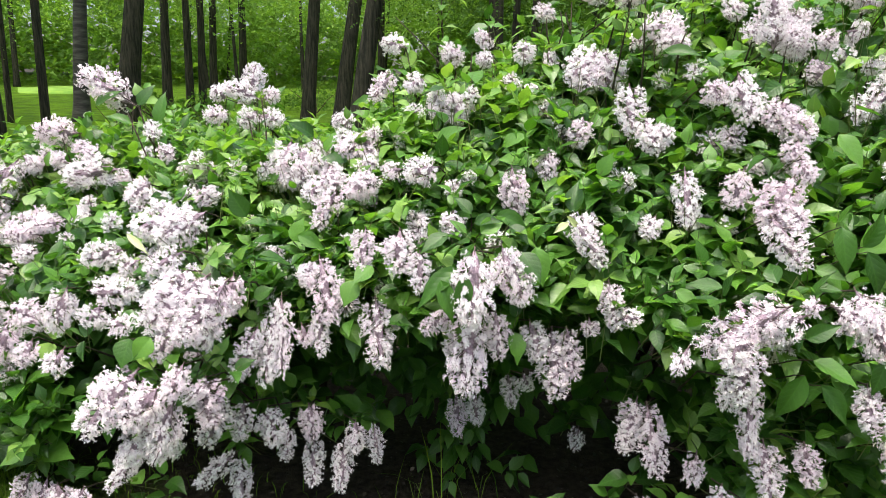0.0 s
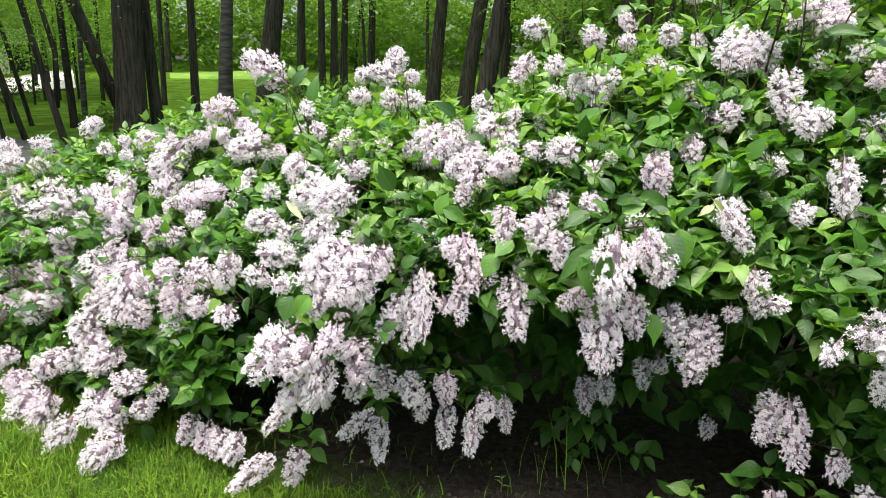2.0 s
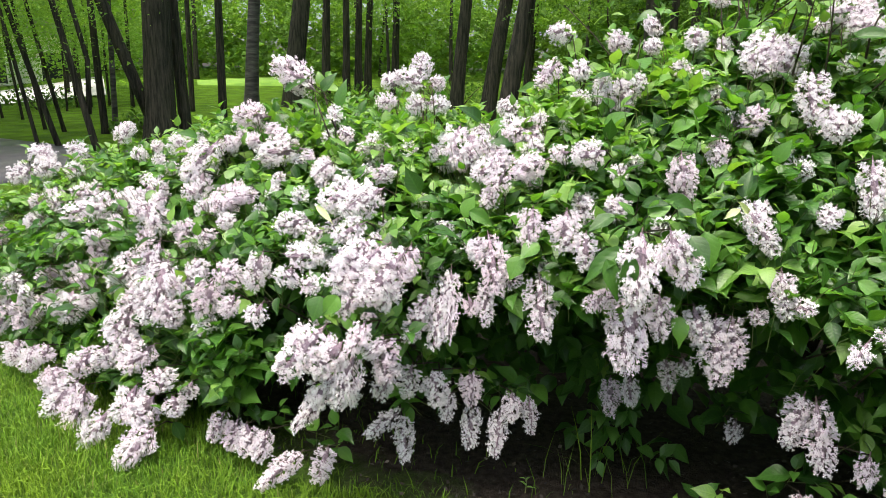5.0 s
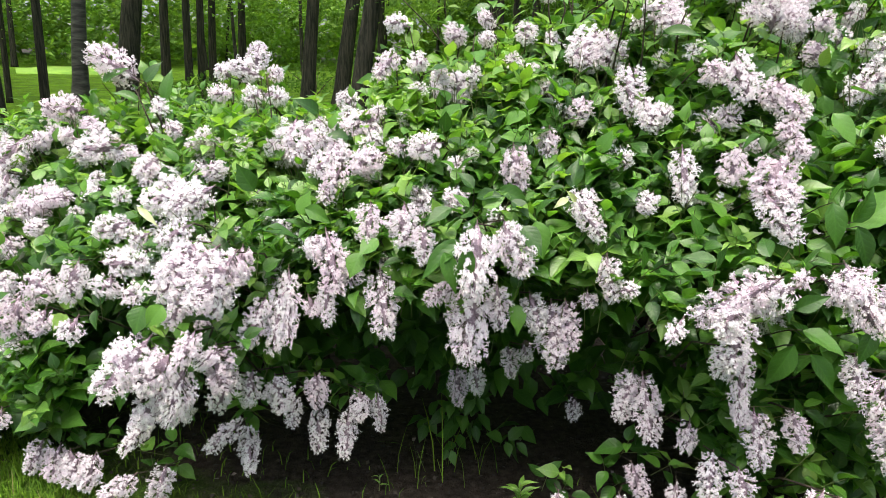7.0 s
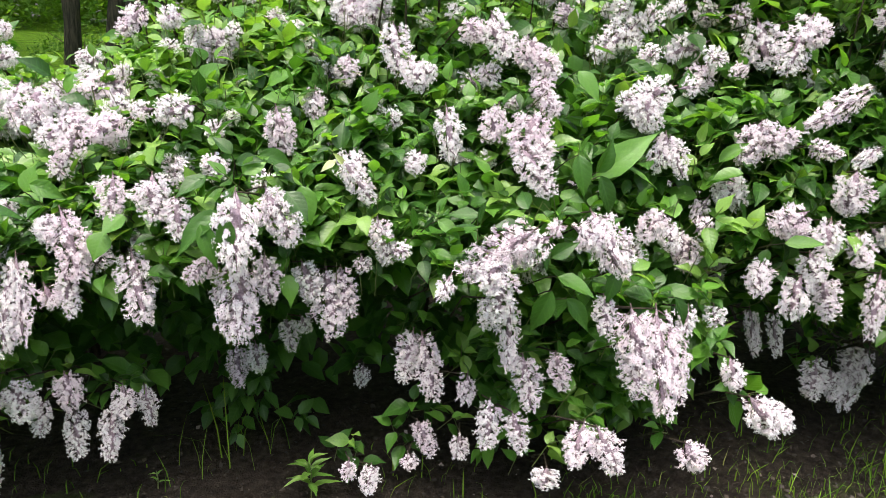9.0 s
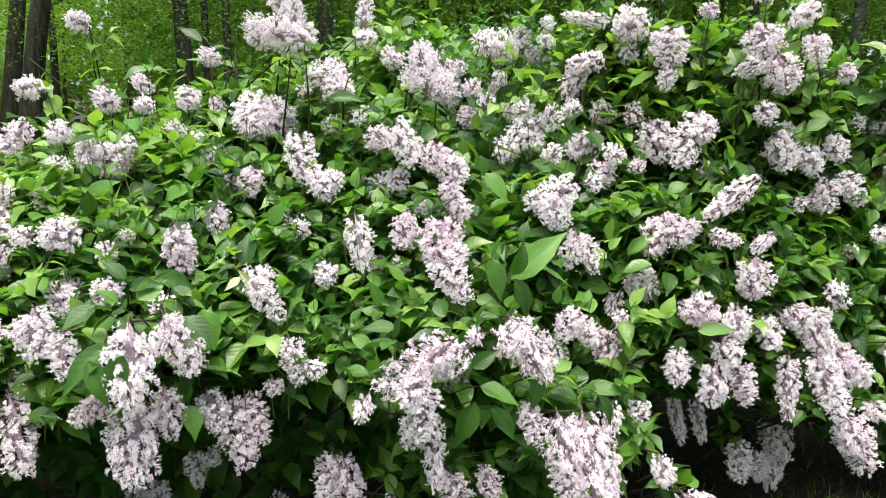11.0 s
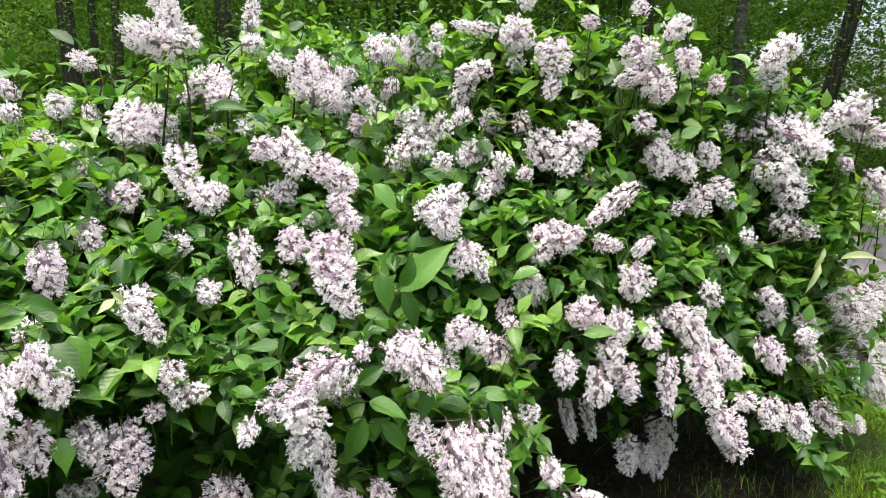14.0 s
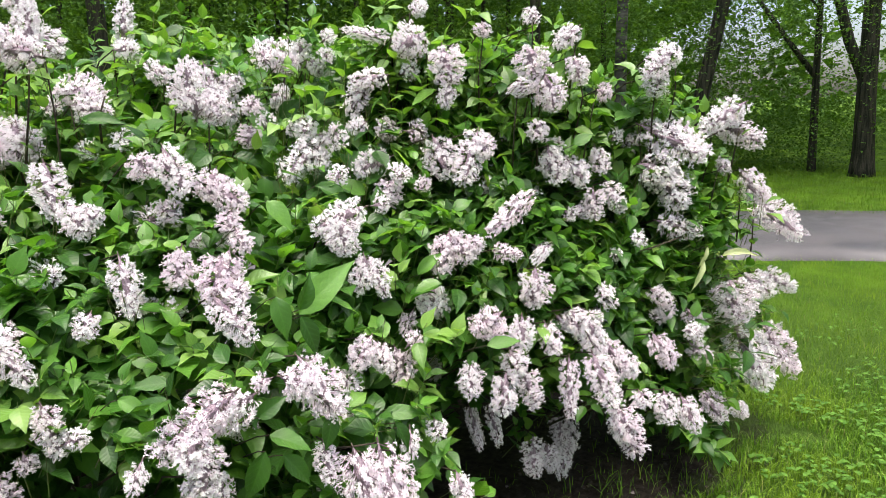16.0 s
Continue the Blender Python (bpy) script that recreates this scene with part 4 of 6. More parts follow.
def shoot(heap, at, way, pairs, size, step=0.028):
    """A leafy shoot: pairs of leaves, each pair turned a quarter against the last."""
    way = way.normalized()
    if heap is foliage and R.random() < (0.66 if at.z > 0.82 * top_z(at.x) else 0.22):
        heap = young
    turn = frame_of(way, near_unit(1.0))
    spin = R.uniform(0, 3.14)
    pos = at.copy()
    for i in range(pairs):
        s = i / max(1, pairs - 1)
        for side in (0, math.pi):
            a = spin + i * 1.57 + side
            out = turn @ Vector((math.cos(a), 0, math.sin(a)))
            d = out * (1.0 - 0.45 * s) + way * (0.25 + 0.65 * s) + Vector((0, 0, -0.22)) + near_unit(0.12)
            add_leaf(heap, pos + out * 0.006, d, Vector((0, 0, 1)) + way * 0.6 + near_unit(0.2), size * R.uniform(0.75, 1.15) * (1.0 - 0.30 * s))
        pos = pos + way * step * R.uniform(0.7, 1.3) + near_unit(0.003)
    if heap is not inner:
        v, f = tube([tuple(at - way * 0.04 + Vector((0, 0.03, -0.03))), tuple(pos)], [0.0016, 0.0009], 3)
        green_twigs.append((v, f[:-2]))


def outward(x, z):
    e = 0.02
    fx = (front_y(x + e, z) - front_y(x - e, z)) / (2 * e)
    fz = (front_y(x, z + e) - front_y(x, z - e)) / (2 * e)
    return Vector((fx, -1.0, fz)).normalized()


def leaf_at(x, y, z, dx, dy, dz, wide, pale=False):
    """One large leaf from its stalk at (x, y, z) along (dx, dy, dz)."""
    way = Vector((dx, dy - 0.02, dz))
    turn = frame_of(way, (R.gauss(0, 0.25), -0.75, 0.75))
    long = way.length
    k = R.randrange(3)
    m = Matrix.Translation((x, y, z)) @ turn.to_4x4() @ Matrix.Diagonal(((max(0.5 * wide, 0.2 * long) if pale else max(0.75 * wide, 0.38 * long)) / 0.58, long, long, 1))
    part("leaf", PALE_MESHES[k] if pale else FORM_MESHES[k], shrub, "wilted pale yellow leaf" if pale else "", m)
    twigs.append(tube([(x, y, z), (x - 0.1 * dx, y + 0.05, z - 0.02), (x - 0.2 * dx, y + 0.16, z - 0.08)], [0.0012, 0.0014, 0.0022], 4))


def stem(*points):
    """A bare twig that shows between the leaves."""
    n = len(points)
    part("branch", mesh_of("branch", *tube(points, [0.0042 - 0.0022 * k / (n - 1) for k in range(n)], 6), [TWIG], smooth=True), shrub)


stem((0.167, 2.580, 1.181), (0.122, 2.547, 1.258), (0.028, 2.567, 1.348), (-0.067, 2.593, 1.459), (-0.182, 2.618, 1.569))
stem((0.124, 2.596, 1.257), (0.094, 2.570, 1.369), (0.101, 2.588, 1.446))
stem((0.380, 2.491, 1.321), (0.417, 2.467, 1.436), (0.440, 2.484, 1.513), (0.443, 2.507, 1.610))
stem((0.428, 2.531, 1.440), (0.482, 2.494, 1.501), (0.545, 2.503, 1.540))
stem((-0.963, 2.461, 0.948), (-1.005, 2.434, 1.053), (-1.059, 2.454, 1.141), (-1.094, 2.478, 1.243), (-1.155, 2.486, 1.278))
stem((-0.675, 2.625, 0.938), (-0.674, 2.605, 1.071), (-0.681, 2.627, 1.166), (-0.700, 2.653, 1.281))
stem((-1.271, 2.498, 0.908), (-1.349, 2.472, 1.015), (-1.391, 2.497, 1.125))
stem((0.359, 2.522, 1.319), (0.384, 2.468, 1.417), (0.412, 2.471, 1.513), (0.403, 2.489, 1.575))
stem((0.391, 2.556, 1.423), (0.364, 2.531, 1.507), (0.362, 2.543, 1.561))
stem((0.730, 2.216, 1.341), (0.723, 2.181, 1.435), (0.744, 2.181, 1.494))
stem((0.416, 2.563, 1.403), (0.446, 2.509, 1.504), (0.426, 2.533, 1.579))
stem((2.415, 1.380, 0.973), (2.281, 1.418, 0.945), (2.201, 1.479, 0.924))
stem((2.816, 1.345, 1.375), (2.662, 1.396, 1.337), (2.565, 1.463, 1.288))
stem((-1.006, 2.383, 0.966), (-1.027, 2.354, 1.077), (-1.089, 2.376, 1.223))
stem((-0.657, 2.441, 0.950), (-0.665, 2.420, 1.082), (-0.694, 2.445, 1.206))


# leaves that stand out
leaf_at(0.984, 1.562, 0.938, 0.137, -0.044, 0.142, 0.086)
leaf_at(1.043, 1.560, 0.977, 0.089, -0.054, -0.046, 0.063)
leaf_at(0.893, 1.494, 1.013, 0.009, -0.024, -0.106, 0.069)
leaf_at(0.934, 1.454, 0.966, 0.028, -0.033, -0.099, 0.062)
leaf_at(0.797, 1.368, 0.746, 0.080, -0.047, -0.030, 0.071)
leaf_at(0.790, 1.379, 0.705, -0.059, 0.008, -0.118, 0.073)
leaf_at(0.833, 1.384, 0.680, 0.053, -0.040, -0.069, 0.061)
leaf_at(0.775, 1.363, 0.795, 0.050, -0.016, 0.050, 0.056)
leaf_at(0.946, 1.353, 0.753, -0.031, 0.001, -0.082, 0.054)
leaf_at(1.182, 1.495, 0.639, 0.098, -0.052, -0.007, 0.062)
leaf_at(1.147, 1.394, 0.654, 0.029, -0.028, -0.068, 0.050)
leaf_at(-0.024, 2.179, 1.150, 0.089, -0.035, 0.059, 0.076)
leaf_at(0.071, 1.732, 0.994, -0.042, 0.032, 0.056, 0.053)
leaf_at(-0.005, 1.576, 0.858, 0.038, -0.037, -0.096, 0.063)
leaf_at(0.192, 1.622, 0.920, 0.051, -0.038, -0.064, 0.074)
leaf_at(0.645, 1.504, 0.867, -0.084, 0.045, 0.010, 0.048)
leaf_at(0.537, 1.502, 0.860, 0.051, -0.031, -0.029, 0.051)
leaf_at(0.170, 1.701, 0.968, 0.053, -0.031, -0.022, 0.059)
leaf_at(0.081, 1.720, 0.973, 0.061, -0.026, 0.029, 0.058)
leaf_at(1.457, 1.575, 0.860, 0.012, -0.019, -0.070, 0.050)
leaf_at(1.501, 1.429, 0.768, 0.090, -0.043, 0.018, 0.058)
leaf_at(1.201, 1.834, 1.225, 0.106, -0.063, -0.047, 0.079)
leaf_at(1.018, 1.773, 1.204, 0.053, -0.043, -0.083, 0.081)
leaf_at(0.179, 2.109, 1.143, 0.076, -0.030, 0.045, 0.074)
leaf_at(0.164, 2.108, 1.129, -0.035, 0.032, 0.077, 0.068)
leaf_at(0.675, 2.179, 1.420, 0.103, -0.048, 0.025, 0.070)
leaf_at(0.782, 2.065, 1.384, 0.081, -0.032, 0.050, 0.075)
leaf_at(0.946, 2.111, 1.419, 0.078, -0.045, -0.028, 0.079)
leaf_at(1.095, 2.481, 1.737, -0.095, 0.043, -0.030, 0.042)
leaf_at(1.002, 2.356, 1.601, -0.074, 0.048, 0.056, 0.051)
leaf_at(0.357, 2.732, 1.652, -0.083, 0.056, 0.070, 0.060)
leaf_at(1.406, 1.620, 0.960, 0.067, -0.019, 0.082, 0.057)
leaf_at(2.027, 1.557, 1.315, 0.060, -0.023, 0.044, 0.062)
leaf_at(0.041, 1.607, 0.878, -0.122, -0.047, -0.070, 0.071)
leaf_at(0.051, 1.557, 0.876, -0.004, -0.027, -0.102, 0.063)
leaf_at(0.228, 1.632, 0.930, 0.023, -0.019, -0.097, 0.078)
leaf_at(0.137, 1.725, 0.992, 0.105, 0.018, -0.025, 0.073)
leaf_at(0.095, 1.689, 0.952, 0.070, 0.030, 0.053, 0.067)
leaf_at(0.012, 1.662, 0.955, -0.074, -0.026, -0.032, 0.058)
leaf_at(-0.182, 1.703, 0.859, -0.053, -0.021, -0.033, 0.077)
leaf_at(-0.231, 1.704, 0.820, -0.025, -0.021, -0.061, 0.070)
leaf_at(-0.572, 1.943, 0.943, -0.049, 0.010, 0.086, 0.078)
leaf_at(-0.403, 1.775, 0.908, 0.030, 0.025, 0.070, 0.065)
leaf_at(-0.383, 1.751, 0.930, 0.080, 0.011, -0.030, 0.064)
leaf_at(-0.735, 1.506, 0.729, -0.014, -0.019, -0.062, 0.076)
leaf_at(-0.689, 1.512, 0.731, -0.032, -0.020, -0.047, 0.068)
leaf_at(-0.888, 1.863, 0.905, 0.066, 0.002, -0.055, 0.043, pale=True)
leaf_at(-0.484, 1.669, 0.782, 0.050, 0.020, 0.031, 0.063)
leaf_at(0.330, 1.757, 0.969, -0.046, -0.016, -0.020, 0.038, pale=True)
leaf_at(0.322, 1.748, 0.988, 0.055, -0.001, -0.056, 0.035, pale=True)
leaf_at(-1.387, 2.751, 1.237, 0.105, 0.045, 0.079, 0.075)
leaf_at(-1.183, 2.675, 1.240, 0.064, 0.039, 0.094, 0.072)
leaf_at(-1.075, 2.585, 1.174, 0.025, 0.041, 0.136, 0.056)
leaf_at(-1.190, 2.624, 1.171, -0.097, -0.008, 0.057, 0.062)
leaf_at(2.46, 1.31, 0.89, -0.060, 0.021, -0.114, 0.046, pale=True)
leaf_at(2.62, 1.33, 0.88, 0.116, -0.086, 0.036, 0.044, pale=True)
leaf_at(2.48, 1.31, 0.94, -0.049, 0.020, -0.086, 0.046, pale=True)
leaf_at(0.966, 1.524, 0.961, 0.039, -0.010, 0.091, 0.069)


# leaves that carry each panicle
for at, way, wide in list(SHOOTS):
    back = -way * 0.7 + Vector((0, 0.5, 0.1))
    for i in range(2):
        shoot(foliage, at + Vector((R.gauss(0, 0.03), 0.05 + R.uniform(0, 0.05), R.gauss(0, 0.02))), Vector((R.gauss(0, 0.8), -0.5, 0.7)) + near_unit(0.3), 2, R.uniform(0.065, 0.10))
    twigs.append(tube([tuple(at), tuple(at + Vector((R.gauss(0, 0.03), 0.10, -0.03))), tuple(at + Vector((R.gauss(0, 0.06), 0.28, -0.16)))], [0.002, 0.0026, 0.0036], 4))

# stalks and leaf pairs below the panicles that stand out over the crown
for at, way, wide in list(SHOOTS):
    if at.z > 0.90 * top_z(at.x):
        low = at + Vector((R.gauss(0, 0.03), R.uniform(0.0, 0.06), -0.30))
        mid = at.lerp(low, 0.5) + near_unit(0.012)
        twigs.append(tube([tuple(at), tuple(mid), tuple(low)], [0.0018, 0.0026, 0.0038], 5))
        for s in (0.22, 0.5, 0.8):
            shoot(young, at.lerp(low, s), Vector((R.gauss(0, 0.5), -0.2, 0.9)), 2, R.uniform(0.065, 0.095))

# panicles half hidden among the leaves
for i in range(130):
    x = R.uniform(-2.9, 2.6) if i % 5 else R.uniform(0.7, 2.3)
    z = R.uniform(max(skirt_z(x), (0.35 if i % 5 else 0.7) * top_z(x)), top_z(x) + 0.02)
    y = front_y(x, z) + R.uniform(0.03, 0.13) + max(0.0, x - 2.5) ** 2 * 1.2
    turn = frame_of(Vector((R.gauss(0, 0.6), -0.5, R.gauss(0.1, 0.6))), (0, 0, 1), R.uniform(0, 6.28))
    part("flower_panicle", R.choice(SMALL), shrub, m=placed(Vector((x, y, z)), turn, R.uniform(0.85, 1.35)))



def in_gap(x, z):
    """The dark holes on either side of the middle of the shrub."""
    return math.hypot((x + 1.04) / 0.20, (z - 0.50) / 0.14) < 1.0 or math.hypot((x - 1.58) / 0.24, (z - 0.56 + 0.5 * (x - 1.58)) / 0.13) < 1.0


# leafy front
count = 0
while count < 2550:
    x = R.uniform(-3.2, 2.95)
    lo, hi = skirt_z(x), top_z(x)
    z = R.uniform(lo, hi)
    if in_gap(x, z) and R.random() < 0.9:
        count += 1
        continue
    depth = R.uniform(0.04, 0.22)
    y = front_y(x, z) + depth
    end = max(0.0, x - 2.5)
    y += end * end * 1.2
    n = outward(x, z)
    shoot(foliage, Vector((x, y, z)), n * 0.7 + Vector((0, 0, 0.75)) + near_unit(0.35), R.choice((2, 3, 3, 4)), R.uniform(0.068, 0.114))
    count += 1

# the end of the shrub, down to its skirt
for _ in range(330):
    x = R.uniform(1.75, 2.8)
    z = R.uniform(0.42, 1.15)
    if in_gap(x, z):
        continue
    y = front_y(x, z) + R.uniform(0.08, 0.55) + max(0.0, x - 2.4) ** 2 * 1.5
    shoot(foliage, Vector((x, y, z)), Vector((0.3, -0.6, 0.6)) + near_unit(0.35), 3, R.uniform(0.07, 0.105))

# its low skirt, bent down to the grass
for _ in range(420):
    x, z = R.uniform(2.4, 3.25), R.uniform(0.2, 0.66)
    y = R.uniform(1.22, 1.8)
    if x - 0.23 > (1.85 + 0.55 * z) * (y - 0.07):
        continue
    shoot(foliage, Vector((x, y, z)), Vector((0.35, -0.5, -0.1)) + near_unit(0.35), 3, R.uniform(0.07, 0.11))

# dim leaves hanging to the ground in the hollow
for _ in range(26):
    x, z = R.gauss(0.06, 0.07), R.uniform(0.06, 0.5)
    shoot(inner, Vector((x, 2.06 + R.uniform(-0.08, 0.25), z)), Vector((0, -0.7, 0.2)) + near_unit(0.4), 3, R.uniform(0.07, 0.11))
for _ in range(70):
    x, z = R.uniform(-0.55, 0.5), R.uniform(0.42, 0.68)
    shoot(inner, Vector((x, 2.0 + R.uniform(-0.06, 0.25), z)), Vector((0, -0.7, 0.2)) + near_unit(0.4), 3, R.uniform(0.08, 0.12))

# a second layer behind it
for _ in range(1700):
    x = R.uniform(-3.1, 2.8)
    z = R.uniform(skirt_z(x) + 0.05, top_z(x))
    y = front_y(x, z) + R.uniform(0.2, 0.42) + max(0.0, x - 2.5) ** 2 * 1.2
    for _ in range(0 if in_gap(x, z) else 5):
        add_leaf(backing, Vector((x, y, z)) + near_unit(0.045), Vector((R.gauss(0, 0.8), -0.7, R.gauss(0.1, 0.6))), Vector((0, -0.7, 0.9)) + near_unit(0.3), R.uniform(0.075, 0.115))

# crown, from the front edge over to the back
for _ in range(1700):
    x = R.uniform(-3.2, 2.95)
    hi = top_z(x)
    y0 = front_y(x, hi)
    s = R.random()
    y = y0 + s * (4.2 - y0)
    if x > -0.2 and R.random() > 0.14:
        hi -= 0.15 if 0.4 < x < 1.3 else 0.08
    z = hi * (1 - 0.35 * max(0.0, s - 0.55) ** 1.5) + R.uniform(-0.06, 0.05) + 0.06 * math.sin(3.1 * min(s, 1.0)) * (x > -0.3)
    shoot(foliage, Vector((x, y, z)), Vector((0, -0.25, 1.0)) + near_unit(0.4), R.choice((2, 3, 4)), R.uniform(0.06, 0.095))

# both ends and the back
for _ in range(700):
    a = R.uniform(-0.25, math.pi + 0.25)
    z = R.uniform(0.15, 1.0)
    far = 1.0 - 0.25 * z
    x, y = 3.15 * math.cos(a) * far, 2.9 + 1.7 * abs(math.sin(a)) * far - 0.28 * math.cos(a)
    z *= top_z(max(-3.2, min(2.9, x)))
    shoot(foliage, Vector((x, y, z)), Vector((math.cos(a), math.sin(a), 0.6)) + near_unit(0.3), 3, R.uniform(0.065, 0.10))

# more of them towards the low wing
for i in range(70):
    x = R.uniform(-1.9, 0.1)
    z = R.uniform(0.72, 1.0) * top_z(x)
    turn = frame_of(Vector((R.gauss(0, 0.6), -0.5, R.gauss(0.3, 0.5))), (0, 0, 1), R.uniform(0, 6.28))
    part("flower_panicle", R.choice(SMALL), shrub, m=placed(Vector((x, front_y(x, z) + R.uniform(0.0, 0.09), z)), turn, R.uniform(0.8, 1.2)))

# leaves inside the far end, which shade the ground below
for _ in range(260):
    x, z = R.uniform(1.6, 2.95), R.uniform(0.5, 1.15)
    shoot(inner, Vector((x, R.uniform(1.75, 3.2) - 0.12 * x, z)), Vector((0.3, 0.0, 0.6)) + near_unit(0.5), 3, R.uniform(0.08, 0.12))

# dim leaves low in the hollow
for _ in range(1000):
    x = R.uniform(-1.2, 2.7)
    z = R.uniform(0.16, 0.62)
    y = 2.45 - 0.2 * x + R.uniform(-0.2, 0.6)
    add_leaf(inner, Vector((x, y, z)), Vector((R.gauss(0, 0.7), -0.6, R.gauss(-0.1, 0.5))), Vector((0, -0.6, 1)) + near_unit(0.3), R.uniform(0.06, 0.10))

# deeper leaves that close the body of the shrub
for _ in range(7000):
    x = R.uniform(-3.0, 2.8)
    z = R.uniform(0.22 if -0.9 < x < 0.7 or x > 1.5 else 0.1, top_z(x) - 0.05)
    y = front_y(x, z) + R.uniform(0.25, 0.85) + (0.25 if z < skirt_z(x) else 0.0) + max(0.0, x - 2.4) ** 2
    add_leaf(inner, Vector((x, y, z)), Vector((R.gauss(0, 0.7), -0.6, R.gauss(-0.1, 0.5))), Vector((0, -0.6, 1)) + near_unit(0.3), R.uniform(0.07, 0.11))

tagged(part("foliage", foliage.mesh("foliage", [LEAF]), shrub, "glossy wet pointed green leaves"), kind="stuff")
tagged(part("young_foliage", young.mesh("young_foliage", [LEAF_YOUNG]), shrub, "bright yellow-green young leaves"), kind="stuff")
tagged(part("backing_foliage", backing.mesh("backing_foliage", [LEAF]), shrub, "green leaves behind the front shoots"), kind="stuff")
tagged(part("inner_foliage", inner.mesh("inner_foliage", [LEAF_INNER]), shrub, "shaded dark green inner leaves"), kind="stuff")
for k, m in single_leaves:
    part("leaf", FORM_MESHES[k], shrub, m=m)

# wood
v, f = joined(green_twigs)
tagged(part("shoot_growth", mesh_of("shoot_growth", v, f, [SHOOT], smooth=True), shrub, "thin green leafy shoots"), kind="stuff")
v, f = joined(twigs)
tagged(part("brushwood", mesh_of("brushwood", v, f, [TWIG], smooth=True), shrub, "thin brown twigs"), kind="stuff")
for i in range(34):
    x = -2.4 + 4.8 * (i + 0.5) / 34 + R.uniform(-0.1, 0.1)
    bx, by = x * 0.75, 2.85 - 0.2 * x + R.uniform(-0.25, 0.35)
    hi = top_z(x) * R.uniform(0.6, 0.86)
    ty = front_y(x, hi * 0.9) + R.uniform(0.3, 0.9)
    tx = x + R.uniform(-0.3, 0.3)
    pts = []
    for k in range(7):
        s = k / 6
        pts.append((bx + (tx - bx) * s**1.3 + 0.04 * math.sin(i + 5 * s), by + (ty - by) * s**1.6 + 0.03 * math.cos(i * 2 + 6 * s), hi * (s ** 0.8)))
    r = R.uniform(0.011, 0.024)
    part("branch", mesh_of("branch", *tube(pts, [r * (1 - 0.75 * k / 6) for k in range(7)], 7), [TWIG], smooth=True), shrub)


# ---- trees ----
def diamond(size):
    v = np.array([(0, 0, 0), (0.38, 0.45, 0.10), (0, 1, -0.05), (-0.38, 0.45, 0.10)]) * size
    return v, [(0, 1, 2, 3)], np.array([(0.5, 0), (1, 0.5), (0.5, 1), (0, 0.5)])


DIAMOND = diamond(1.0)
RNG = np.random.default_rng(5)


class Cloud:
    """Gathers clumps of small three-cornered leaves for far trees."""

    def __init__(self):
        self.v = []

    def clump(self, c, spread, leaves, size):
        at = np.array(c) + RNG.normal(0, spread, (leaves, 3)) * (1.0, 1.0, 0.75)
        y = RNG.normal(0, 1, (leaves, 3)) * (1, 1, 0.6) - (0, 0, 0.4)
        y /= np.linalg.norm(y, axis=1)[:, None]
        x = np.cross(y, RNG.normal(0, 0.4, (leaves, 3)) + (0, 0, 1))
        x /= np.linalg.norm(x, axis=1)[:, None] + 1e-9
        k = size * RNG.uniform(0.6, 1.35, (leaves, 1))
        self.v.append(np.stack([at - 0.42 * k * x, at + 0.42 * k * x, at + k * y], 1))

    def mesh(self, name, mat):
        v = np.concatenate(self.v).reshape(-1, 3)
        return mesh_of(name, v.tolist(), np.arange(len(v)).reshape(-1, 3).tolist(), [mat])


def crown_mesh(name, low, high, wide, clumps, leaves, size, mat):
    cloud = Cloud()
    for _ in range(clumps):
        a, s = R.uniform(0, 6.283), R.random()
        z = low + (high - low) * s
        r = wide * math.sqrt(R.random()) * (0.45 + 1.1 * math.sin(math.pi * (0.12 + 0.8 * s)))
        cloud.clump((r * math.cos(a), r * math.sin(a), z), 0.30, leaves, size)
    return cloud.mesh(name, mat)


CROWNS = [crown_mesh("crown", 3.3, 8.5, 2.7, 28, 80, 0.060, LEAF_TREE) for _ in range(3)]
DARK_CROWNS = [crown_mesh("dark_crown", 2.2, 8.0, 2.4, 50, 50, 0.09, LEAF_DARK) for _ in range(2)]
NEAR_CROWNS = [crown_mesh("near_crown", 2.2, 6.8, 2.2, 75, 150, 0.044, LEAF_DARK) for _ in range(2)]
UNSEEN_CROWNS = [crown_mesh("unseen_crown", 2.2, 10.0, 2.6, 70, 20, 0.30, LEAF_DARK)]
SAPLING_CROWNS = [crown_mesh("sapling_crown", 2.1, 5.6, 1.3, 42, 70, 0.045, LEAF_TREE)]


